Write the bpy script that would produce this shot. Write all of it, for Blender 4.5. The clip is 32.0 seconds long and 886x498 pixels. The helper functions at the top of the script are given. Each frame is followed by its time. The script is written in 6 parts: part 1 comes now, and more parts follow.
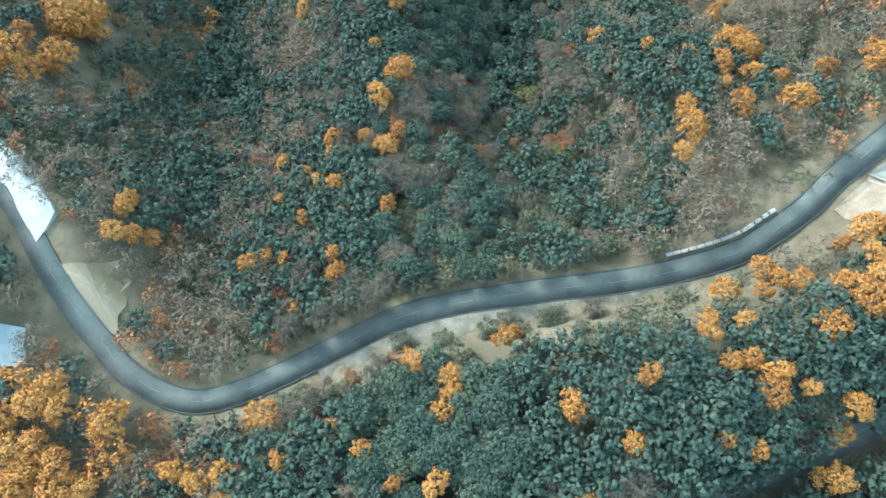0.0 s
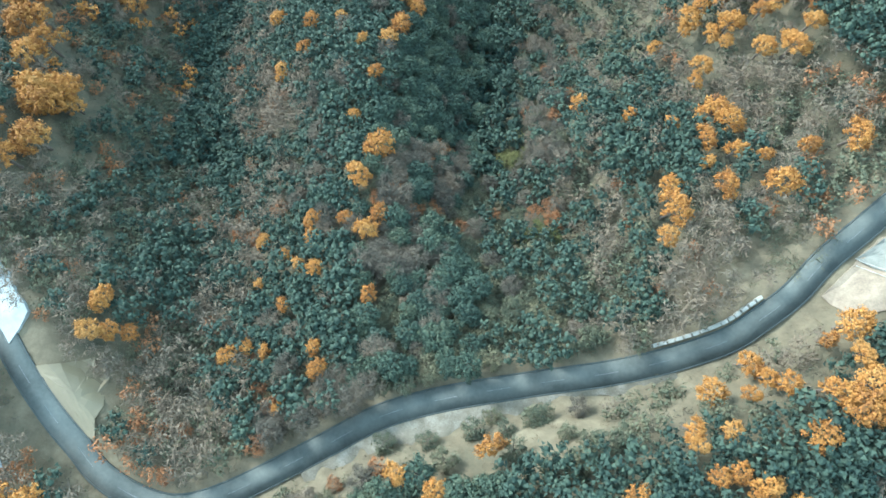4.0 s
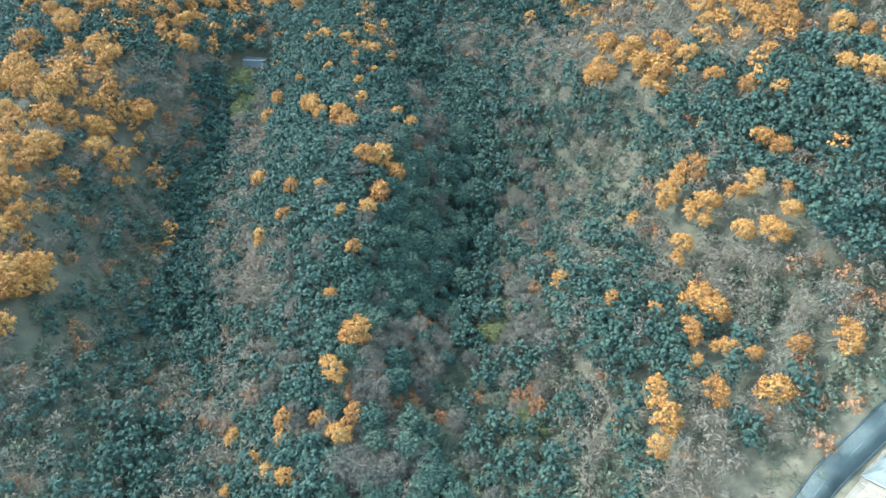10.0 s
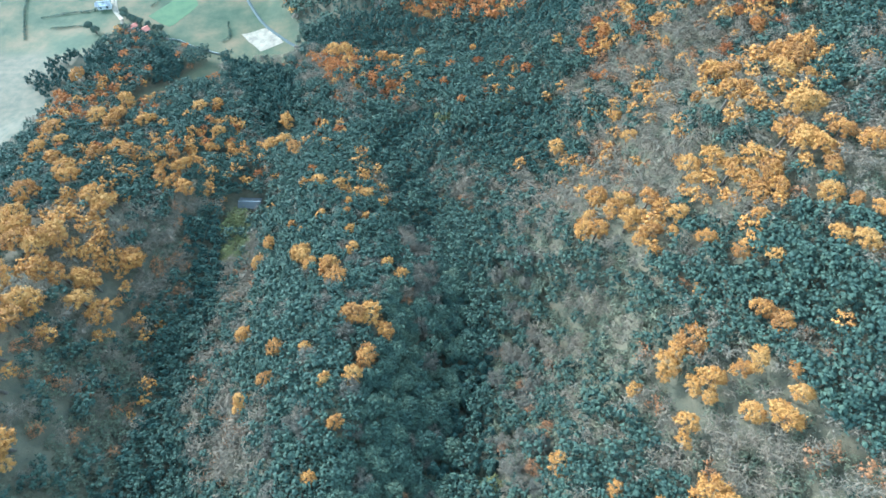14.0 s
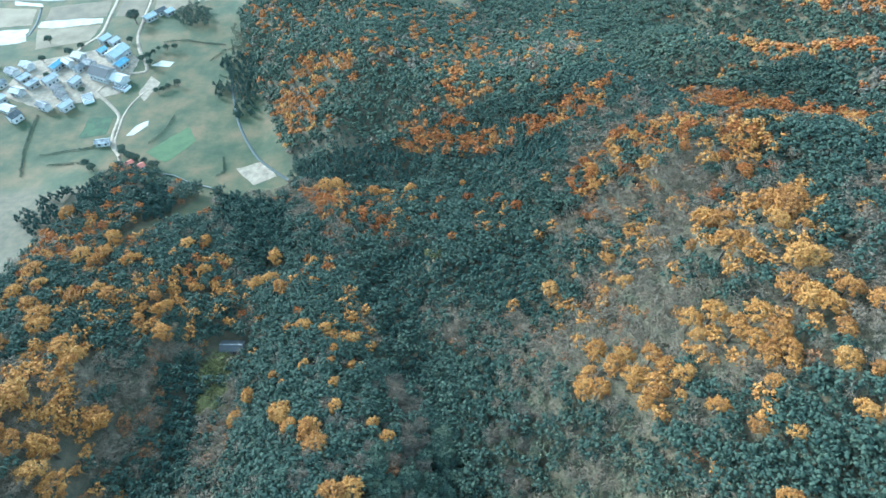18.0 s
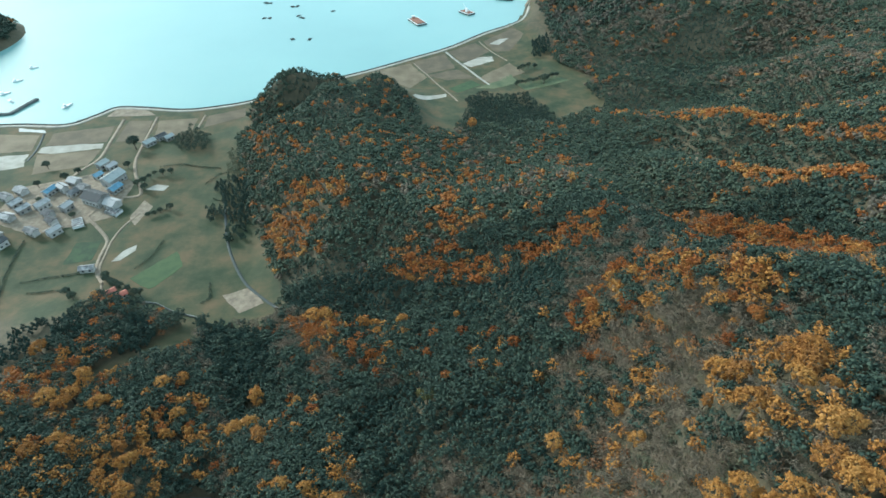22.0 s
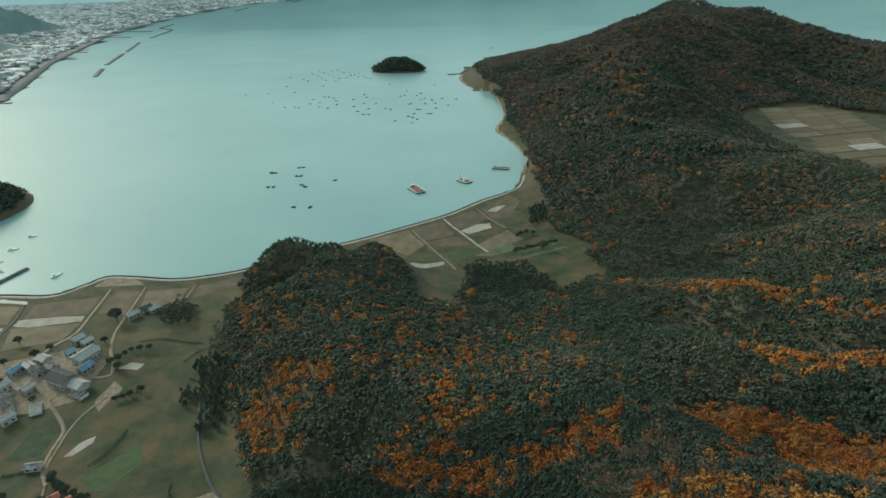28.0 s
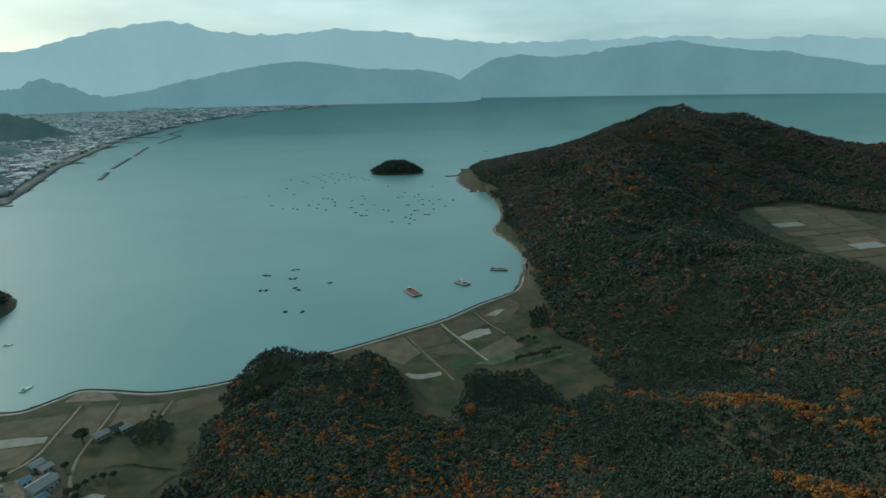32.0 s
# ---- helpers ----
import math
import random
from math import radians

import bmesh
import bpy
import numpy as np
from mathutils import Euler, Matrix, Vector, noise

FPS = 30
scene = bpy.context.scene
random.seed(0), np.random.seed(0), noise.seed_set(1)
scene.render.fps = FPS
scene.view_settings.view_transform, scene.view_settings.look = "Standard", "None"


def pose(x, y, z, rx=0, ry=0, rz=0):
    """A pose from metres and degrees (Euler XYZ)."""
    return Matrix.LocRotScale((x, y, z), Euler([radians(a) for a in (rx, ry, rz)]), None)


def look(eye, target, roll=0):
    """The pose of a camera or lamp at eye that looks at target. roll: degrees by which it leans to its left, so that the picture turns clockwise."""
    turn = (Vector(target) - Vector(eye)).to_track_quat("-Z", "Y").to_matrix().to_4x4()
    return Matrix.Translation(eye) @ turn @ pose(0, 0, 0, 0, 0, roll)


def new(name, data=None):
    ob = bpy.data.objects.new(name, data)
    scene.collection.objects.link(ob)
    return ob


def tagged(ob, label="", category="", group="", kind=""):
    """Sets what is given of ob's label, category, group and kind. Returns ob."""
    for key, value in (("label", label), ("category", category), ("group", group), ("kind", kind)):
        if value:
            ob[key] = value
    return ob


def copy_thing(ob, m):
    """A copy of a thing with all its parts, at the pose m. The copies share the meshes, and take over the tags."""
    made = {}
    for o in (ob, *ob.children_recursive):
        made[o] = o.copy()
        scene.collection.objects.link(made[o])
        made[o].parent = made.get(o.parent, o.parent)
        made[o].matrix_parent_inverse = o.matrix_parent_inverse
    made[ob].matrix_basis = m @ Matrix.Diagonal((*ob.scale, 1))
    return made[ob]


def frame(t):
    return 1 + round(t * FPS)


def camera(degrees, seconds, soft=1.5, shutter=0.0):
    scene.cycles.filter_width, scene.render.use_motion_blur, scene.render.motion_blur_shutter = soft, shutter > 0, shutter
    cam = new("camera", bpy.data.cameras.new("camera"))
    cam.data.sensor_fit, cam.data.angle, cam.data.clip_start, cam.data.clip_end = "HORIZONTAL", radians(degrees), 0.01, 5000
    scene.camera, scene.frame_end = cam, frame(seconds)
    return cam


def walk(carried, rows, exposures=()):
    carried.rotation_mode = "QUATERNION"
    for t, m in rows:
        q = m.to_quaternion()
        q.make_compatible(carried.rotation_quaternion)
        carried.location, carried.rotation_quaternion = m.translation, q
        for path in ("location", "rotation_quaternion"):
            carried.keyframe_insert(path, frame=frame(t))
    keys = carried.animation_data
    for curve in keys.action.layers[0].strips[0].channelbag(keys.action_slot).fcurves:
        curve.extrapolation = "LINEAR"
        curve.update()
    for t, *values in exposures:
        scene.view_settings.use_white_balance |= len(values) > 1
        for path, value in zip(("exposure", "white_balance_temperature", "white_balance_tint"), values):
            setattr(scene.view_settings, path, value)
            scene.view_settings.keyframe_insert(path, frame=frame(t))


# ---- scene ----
cam = camera(75.99, 32.0, soft=1.6)


def aim(x, y, z, yaw, pitch, roll):
    return pose(x, y, z, 0, 0, yaw) @ pose(0, 0, 0, 90 + pitch) @ pose(0, 0, 0, 0, 0, roll)


# seconds, place, and yaw, pitch, roll of the drone's camera
FLIGHT = [
    (0, 0.00, 0.00, 231.46, 2.866, -77.869, 0.332),
    (1, 0.74, 4.58, 231.85, 2.313, -77.772, 0.414),
    (2, 1.30, 9.90, 232.40, 1.998, -78.008, 0.394),
    (3, 1.92, 14.93, 232.92, 1.626, -78.096, 0.409),
    (3.5, 2.09, 17.33, 233.01, 1.440, -78.047, 0.409),
    (5.5, 3.11, 27.06, 233.82, 0.387, -77.873, 0.848),
    (6, 3.48, 29.42, 233.93, 0.352, -77.421, 0.778),
    (7, 4.27, 33.81, 234.42, 0.403, -76.050, 0.623),
    (8, 4.82, 38.69, 235.01, 0.189, -74.565, 0.606),
    (9, 5.38, 43.30, 235.42, 0.172, -72.699, 0.468),
    (10, 6.22, 48.14, 235.72, 0.249, -70.860, 0.192),
    (11, 6.87, 52.97, 236.20, 0.288, -68.732, 0.060),
    (12, 7.77, 57.84, 236.51, 0.400, -66.123, -0.128),
    (13, 8.63, 62.85, 236.73, 0.505, -63.581, -0.343),
    (14, 9.37, 67.45, 237.31, 0.426, -60.970, -0.360),
    (14.5, 9.65, 69.81, 237.51, 0.345, -59.673, -0.323),
    (16.5, 11.32, 79.62, 237.89, 0.246, -54.565, -0.523),
    (17, 11.47, 82.07, 238.19, 0.159, -53.318, -0.566),
    (18, 12.15, 86.61, 238.07, -0.216, -50.658, -0.668),
    (19, 12.51, 91.39, 238.46, -0.705, -48.083, -0.668),
    (20, 12.72, 96.22, 238.68, -0.900, -45.526, -0.656),
    (21, 13.39, 101.23, 238.80, -0.901, -42.990, -0.683),
    (22, 14.00, 106.13, 238.87, -0.927, -40.444, -0.664),
    (23, 14.70, 111.10, 238.94, -0.980, -37.911, -0.695),
    (24, 15.01, 116.19, 239.04, -1.104, -35.338, -0.716),
    (25, 15.30, 121.23, 239.34, -1.023, -32.846, -0.699),
    (25.5, 15.68, 123.91, 239.25, -0.957, -31.580, -0.723),
    (27.5, 17.20, 135.59, 239.95, -0.930, -26.686, -0.816),
    (28, 17.76, 138.96, 239.61, -1.011, -25.450, -0.842),
    (29, 18.23, 144.40, 239.71, -1.076, -22.982, -0.920),
    (30, 18.72, 150.35, 240.09, -1.088, -20.549, -0.930),
    (31, 19.47, 156.39, 240.33, -1.180, -18.167, -0.970),
    (32, 19.60, 162.69, 240.00, -1.355, -15.786, -1.035),
]
# stops, white balance and tint of the drone's camera, which closes down as the bright bay comes into view
EXPOSURE = [(0, 2.81, 5400, 3), (10, 3.12, 5000, 2), (14.5, 3.14, 4800, 1), (19, 2.55, 4900, -1), (22, 1.74, 5700, 1), (25, 1.24, 6250, 1), (28, 0.83, 6650, 2), (30, 0.55, 6450, 0), (32, -0.03, 5850, -5)]
walk(cam, [(t, aim(*row)) for t, *row in FLIGHT], EXPOSURE)

# ---- sky, sun ----
world = bpy.data.worlds.new("sky")
scene.world = world
world.use_nodes = True
wt = world.node_tree
sky = wt.nodes.new("ShaderNodeTexSky")
sky.sky_type, sky.sun_disc = "NISHITA", False
sky.sun_elevation, sky.sun_rotation = radians(26), radians(-54)
sky.air_density, sky.dust_density, sky.ozone_density = 1.2, 2.5, 1.5
clouds = wt.nodes.new("ShaderNodeTexNoise")
clouds.inputs["Scale"].default_value, clouds.inputs["Detail"].default_value = 3.2, 6.0
deck = wt.nodes.new("ShaderNodeValToRGB")
deck.color_ramp.elements[0].position, deck.color_ramp.elements[0].color = 0.34, (5.4, 7.4, 7.9, 1)
deck.color_ramp.elements[1].position, deck.color_ramp.elements[1].color = 0.68, (9.8, 11.4, 11.2, 1)
# the cloud is thin and bright low down, thick and grey overhead
aloft = wt.nodes.new("ShaderNodeTexCoord")
height = wt.nodes.new("ShaderNodeSeparateXYZ")
thick_cloud = wt.nodes.new("ShaderNodeMapRange")
thick_cloud.interpolation_type = "SMOOTHSTEP"
thick_cloud.inputs["From Min"].default_value, thick_cloud.inputs["From Max"].default_value = 0.18, 0.80
thick_cloud.inputs["To Min"].default_value, thick_cloud.inputs["To Max"].default_value = 0.64, 0.37
dim = wt.nodes.new("ShaderNodeVectorMath")
dim.operation = "SCALE"
wt.links.new(aloft.outputs["Generated"], height.inputs["Vector"])
wt.links.new(height.outputs["Z"], thick_cloud.inputs["Value"])
wt.links.new(deck.outputs["Color"], dim.inputs["Vector"])
wt.links.new(thick_cloud.outputs["Result"], dim.inputs["Scale"])
stretch = wt.nodes.new("ShaderNodeMapping")
stretch.inputs["Scale"].default_value = (1, 1, 5)
wt.links.new(aloft.outputs["Generated"], stretch.inputs["Vector"])
wt.links.new(stretch.outputs["Vector"], clouds.inputs["Vector"])
veil = wt.nodes.new("ShaderNodeMix")
veil.data_type = "RGBA"
veil.inputs["Factor"].default_value = 0.72
wt.links.new(clouds.outputs["Fac"], deck.inputs["Fac"])
wt.links.new(sky.outputs["Color"], veil.inputs["A"])
wt.links.new(dim.outputs["Vector"], veil.inputs["B"])
wt.links.new(veil.outputs["Result"], wt.nodes["Background"].inputs["Color"])
wt.nodes["Background"].inputs["Strength"].default_value = 0.12
sun = new("sun", bpy.data.lights.new("sun", "SUN"))
sun.data.energy, sun.data.angle, sun.data.color = 1.35, radians(12), (1.0, 0.92, 0.80)
sun.matrix_world = look((0, 0, 0), (0.727, -0.528, -0.438))

# ---- materials ----


def surface(name, ramp, scale=1.0, detail=5.0, rough=0.85, bump=0.0, bump_scale=None, piece=0.0, own=0.0, fine=0.0, metal=0.0, wide=0.0, glow=0.0):
    """A material whose colour runs along ramp by noise of `scale` waves a metre; piece and own: shares of chance by island and by object."""
    m = bpy.data.materials.new(name)
    m.use_nodes = True
    t = m.node_tree
    b = t.nodes["Principled BSDF"]
    b.inputs["Roughness"].default_value, b.inputs["Metallic"].default_value = rough, metal
    b.inputs["Specular IOR Level"].default_value = 0.25 if rough > 0.6 else 0.5
    where = t.nodes.new("ShaderNodeNewGeometry")
    grain = t.nodes.new("ShaderNodeTexNoise")
    grain.inputs["Scale"].default_value, grain.inputs["Detail"].default_value = scale, detail
    t.links.new(where.outputs["Position"], grain.inputs["Vector"])
    total = grain.outputs["Fac"]

    def add(a, b_socket, share):
        n = t.nodes.new("ShaderNodeMath")
        n.operation = "MULTIPLY_ADD"
        n.inputs[1].default_value = share
        less = t.nodes.new("ShaderNodeMath")
        less.operation = "SUBTRACT"
        less.inputs[1].default_value = 0.5
        t.links.new(b_socket, less.inputs[0])
        t.links.new(less.outputs[0], n.inputs[0])
        t.links.new(a, n.inputs[2])
        return n.outputs[0]

    if piece:
        total = add(total, where.outputs["Random Per Island"], piece)
    if own:
        info = t.nodes.new("ShaderNodeObjectInfo")
        total = add(total, info.outputs["Random"], own)
    if fine:
        small = t.nodes.new("ShaderNodeTexNoise")
        small.inputs["Scale"].default_value, small.inputs["Detail"].default_value = scale * 9, 3
        t.links.new(where.outputs["Position"], small.inputs["Vector"])
        total = add(total, small.outputs["Fac"], fine)
    if wide:
        large = t.nodes.new("ShaderNodeTexNoise")
        large.inputs["Scale"].default_value, large.inputs["Detail"].default_value = scale / 12, 3
        t.links.new(where.outputs["Position"], large.inputs["Vector"])
        total = add(total, large.outputs["Fac"], wide)
    r = t.nodes.new("ShaderNodeValToRGB")
    r.color_ramp.elements[0].position, r.color_ramp.elements[1].position = 0.2, 0.8
    while len(r.color_ramp.elements) < len(ramp):
        r.color_ramp.elements.new(0.5)
    for n, (e, c) in enumerate(zip(r.color_ramp.elements, ramp)):
        e.position = 0.22 + 0.56 * n / (len(ramp) - 1)
    for e, c in zip(r.color_ramp.elements, ramp):
        e.color = (*c, 1)
    t.links.new(total, r.inputs["Fac"])
    t.links.new(r.outputs["Color"], b.inputs["Base Color"])
    if bump:
        n = t.nodes.new("ShaderNodeTexNoise")
        n.inputs["Scale"].default_value, n.inputs["Detail"].default_value = bump_scale or scale * 4, 4
        t.links.new(where.outputs["Position"], n.inputs["Vector"])
        k = t.nodes.new("ShaderNodeBump")
        k.inputs["Strength"].default_value, k.inputs["Distance"].default_value = bump, 0.3
        t.links.new(n.outputs["Fac"], k.inputs["Height"])
        t.links.new(k.outputs["Normal"], b.inputs["Normal"])
    # glow lends the far hills and mountains the brightness of haze
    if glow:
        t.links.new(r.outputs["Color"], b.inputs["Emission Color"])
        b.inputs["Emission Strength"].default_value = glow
    return m


GOLD = surface("amber leaves", [(0.19, 0.085, 0.024), (0.285, 0.126, 0.029), (0.335, 0.158, 0.036), (0.33, 0.175, 0.052)], 0.35, piece=0.35, own=0.45, fine=0.3, bump=0.9, bump_scale=1.7)
GREEN = surface("evergreen leaves", [(0.024, 0.04, 0.03), (0.033, 0.052, 0.037), (0.043, 0.063, 0.042), (0.06, 0.074, 0.046)], 0.3, piece=0.3, own=0.35, fine=0.35, bump=0.6, bump_scale=1.7)
CEDAR = surface("cedar needles", [(0.016, 0.034, 0.027), (0.024, 0.045, 0.035), (0.034, 0.056, 0.04)], 0.3, piece=0.3, own=0.4, fine=0.5)
TWIG = surface("bare twigs", [(0.058, 0.053, 0.041), (0.082, 0.072, 0.054), (0.105, 0.089, 0.065), (0.125, 0.096, 0.066)], 0.25, piece=0.2, own=0.5, fine=0.3, bump=0.6, bump_scale=2)
SCRUB = surface("scrub leaves", [(0.052, 0.062, 0.042), (0.074, 0.083, 0.052), (0.098, 0.1, 0.06), (0.122, 0.112, 0.066)], 0.3, piece=0.3, own=0.45, fine=0.3, bump=0.9, bump_scale=2)
BAMBOO = surface("yellow green leaves", [(0.07, 0.08, 0.03), (0.1, 0.102, 0.036), (0.135, 0.12, 0.042)], 0.3, piece=0.4, own=0.3)
RUSSET = surface("russet leaves", [(0.13, 0.066, 0.034), (0.185, 0.092, 0.042), (0.225, 0.1, 0.04)], 0.3, piece=0.4, own=0.4)
OAK = surface("deep orange leaves", [(0.1295, 0.0429, 0.0133), (0.2146, 0.0696, 0.0155), (0.2553, 0.0903, 0.0192), (0.2368, 0.1036, 0.0296)], 0.12, piece=0.35, own=0.45, fine=0.3, bump=0.9, bump_scale=1.7)
BARK = surface("bark", [(0.06, 0.05, 0.04), (0.14, 0.115, 0.09)], 2.0, bump=0.5)
ASPHALT = surface("asphalt", [(0.042, 0.05, 0.047), (0.075, 0.085, 0.078), (0.105, 0.115, 0.104)], 0.16, 5, rough=0.9, fine=0.3, wide=0.5, bump=0.15, bump_scale=9)
CONCRETE = surface("weathered concrete", [(0.1768, 0.1836, 0.1649), (0.2856, 0.2856, 0.2507), (0.374, 0.3672, 0.323)], 0.5, fine=0.4, bump=0.2)
PALE = surface("pale sheet", [(0.194, 0.223, 0.219), (0.253, 0.278, 0.269), (0.295, 0.312, 0.303)], 0.35, fine=0.3, rough=0.6)
DIRT = surface("bare dirt", [(0.1056, 0.0845, 0.0634), (0.176, 0.1443, 0.1056), (0.2534, 0.2112, 0.1549)], 0.3, fine=0.4, bump=0.3)
MUD = surface("settled mud", [(0.0953, 0.0787, 0.0448), (0.119, 0.0987, 0.0562), (0.149, 0.125, 0.0716)], 0.15, fine=0.15, rough=0.5)
DRY = surface("dry verge grass", [(0.066, 0.0528, 0.0317), (0.106, 0.0836, 0.0493), (0.145, 0.116, 0.0704)], 0.5, fine=0.5, bump=0.4)
PAINT = surface("worn road paint", [(0.07, 0.08, 0.08), (0.17, 0.18, 0.18)], 1.2, fine=0.4)
TURF = surface("field turf", [(0.044, 0.068, 0.036), (0.080, 0.100, 0.052), (0.128, 0.124, 0.072)], 0.12, fine=0.35, wide=0.4, bump=0.3)
STUBBLE = surface("rice stubble", [(0.0756, 0.0638, 0.0433), (0.116, 0.0944, 0.0612), (0.159, 0.13, 0.0867)], 0.08, fine=0.3, own=0.5, bump=0.3)
SILT = surface("pale silt", [(0.19, 0.177, 0.147), (0.28, 0.268, 0.23), (0.36, 0.348, 0.306)], 0.12, fine=0.4)
CROP = surface("green crop", [(0.0213, 0.042, 0.0213), (0.0336, 0.0627, 0.0274), (0.0504, 0.0801, 0.0336)], 0.2, fine=0.4, own=0.4)
ROOF = surface("grey roof tile", [(0.06, 0.062, 0.063), (0.11, 0.112, 0.112), (0.19, 0.19, 0.188), (0.31, 0.308, 0.302)], 0.4, fine=0.2, own=0.9, rough=0.85)
TIN = surface("blue roof sheet", [(0.05, 0.13, 0.19), (0.08, 0.19, 0.27), (0.14, 0.25, 0.32)], 0.4, own=0.5, rough=0.4)
REDTIN = surface("rusty roof sheet", [(0.30, 0.08, 0.05), (0.42, 0.14, 0.09)], 0.5, rough=0.6)
PLASTER = surface("house plaster", [(0.238, 0.2295, 0.2125), (0.357, 0.3485, 0.3315), (0.459, 0.4505, 0.425)], 0.4, own=0.6, fine=0.2)
DARKGLASS = surface("dark window", [(0.015, 0.02, 0.025), (0.03, 0.04, 0.045)], 1.0, rough=0.15)
HULL = surface("white hull", [(0.55, 0.57, 0.57), (0.72, 0.74, 0.74)], 0.5, rough=0.4)
RUST = surface("rusty steel", [(0.08, 0.05, 0.04), (0.20, 0.10, 0.07), (0.30, 0.16, 0.11)], 0.6, fine=0.3)
TARRED = surface("wet dark timber", [(0.035, 0.045, 0.045), (0.07, 0.08, 0.075)], 0.8)
RUBBLE = surface("breakwater rubble", [(0.07, 0.085, 0.085), (0.15, 0.16, 0.15)], 0.2, fine=0.5, bump=0.5)
TOWN = surface("town walls and roofs", [(0.150, 0.185, 0.180), (0.270, 0.300, 0.295), (0.430, 0.455, 0.445), (0.780, 0.790, 0.780)], 0.01, piece=0.9)
# woods lightened and blued: haze painted into the leaf colour
HAZE_WOODS = surface("hazed far woods", [(0.1113, 0.1722, 0.1722), (0.1722, 0.243, 0.2328)], 0.012, 6, fine=0.5)
# blue haze put into the hills' base colour, and lifted by glow
HAZE_HILLS = surface("hazed glowing far hills", [(0.088, 0.145, 0.163), (0.108, 0.17, 0.187)], 0.003, 5, fine=0.3, glow=1.25)
# haze painted as a pale colour that glows, over the farthest mountains
HAZE_RANGE = surface("hazed glowing mountains", [(0.175, 0.245, 0.268), (0.205, 0.275, 0.292)], 0.002, 5, fine=0.3, glow=1.2)


def land_material():
    """Forest litter, meadow turf and dry slope, blended by the land cover stored with the ground; far off, painted haze
    and pale town concrete.
    """
    m = surface("land", [(0.042, 0.044, 0.028), (0.068, 0.060, 0.037), (0.096, 0.078, 0.048)], 0.25, fine=0.5, wide=0.4, bump=0.5)
    t = m.node_tree
    b = t.nodes["Principled BSDF"]
    litter = b.inputs["Base Color"].links[0].from_socket
    where = t.nodes.new("ShaderNodeNewGeometry")
    last = litter
    for cover, ramp, scale in (("meadow", [(0.018, 0.033, 0.015), (0.034, 0.046, 0.022), (0.070, 0.060, 0.030), (0.105, 0.074, 0.039)], 0.045), ("dry", [(0.070, 0.059, 0.037), (0.108, 0.090, 0.057), (0.15, 0.128, 0.083)], 0.3), ("haze_and_town", [(0.42, 0.46, 0.45), (0.52, 0.54, 0.53)], 0.01)):
        n = t.nodes.new("ShaderNodeTexNoise")
        n.inputs["Scale"].default_value, n.inputs["Detail"].default_value = scale, 9
        n.inputs["Roughness"].default_value = 0.65
        t.links.new(where.outputs["Position"], n.inputs["Vector"])
        r = t.nodes.new("ShaderNodeValToRGB")
        for _ in ramp[2:]:
            r.color_ramp.elements.new(0.5)
        for k, (e, c) in enumerate(zip(r.color_ramp.elements, ramp)):
            e.position = 0.3 + 0.4 * k / (len(ramp) - 1)
        for e, c in zip(r.color_ramp.elements, ramp):
            e.color = (*c, 1)
        t.links.new(n.outputs["Fac"], r.inputs["Fac"])
        a = t.nodes.new("ShaderNodeAttribute")
        a.attribute_name = cover
        x = t.nodes.new("ShaderNodeMix")
        x.data_type = "RGBA"
        t.links.new(a.outputs["Fac"], x.inputs["Factor"])
        t.links.new(last, x.inputs["A"])
        t.links.new(r.outputs["Color"], x.inputs["B"])
        last = x.outputs["Result"]
    t.links.new(last, b.inputs["Base Color"])
    return m


def water_material():
    m = surface("bay water", [(0.112, 0.238, 0.232), (0.142, 0.282, 0.272), (0.178, 0.32, 0.298)], 0.004, 4, rough=0.30, bump=0.08, bump_scale=0.35)
    m.node_tree.nodes["Principled BSDF"].inputs["Specular IOR Level"].default_value = 0.5
    return m


VERGE = surface("chalky verge", [(0.0723, 0.0663, 0.0467), (0.115, 0.106, 0.0808), (0.183, 0.173, 0.145)], 0.35, fine=0.5, bump=0.3)
LAND, WATER, FAR_WATER = land_material(), water_material(), water_material()
FAR_WATER.node_tree.nodes["Principled BSDF"].inputs["Roughness"].default_value = 0.30

# ---- lie of the land ----
SEA = -3.0
EYE = (20.0, 163.0, 240.0)
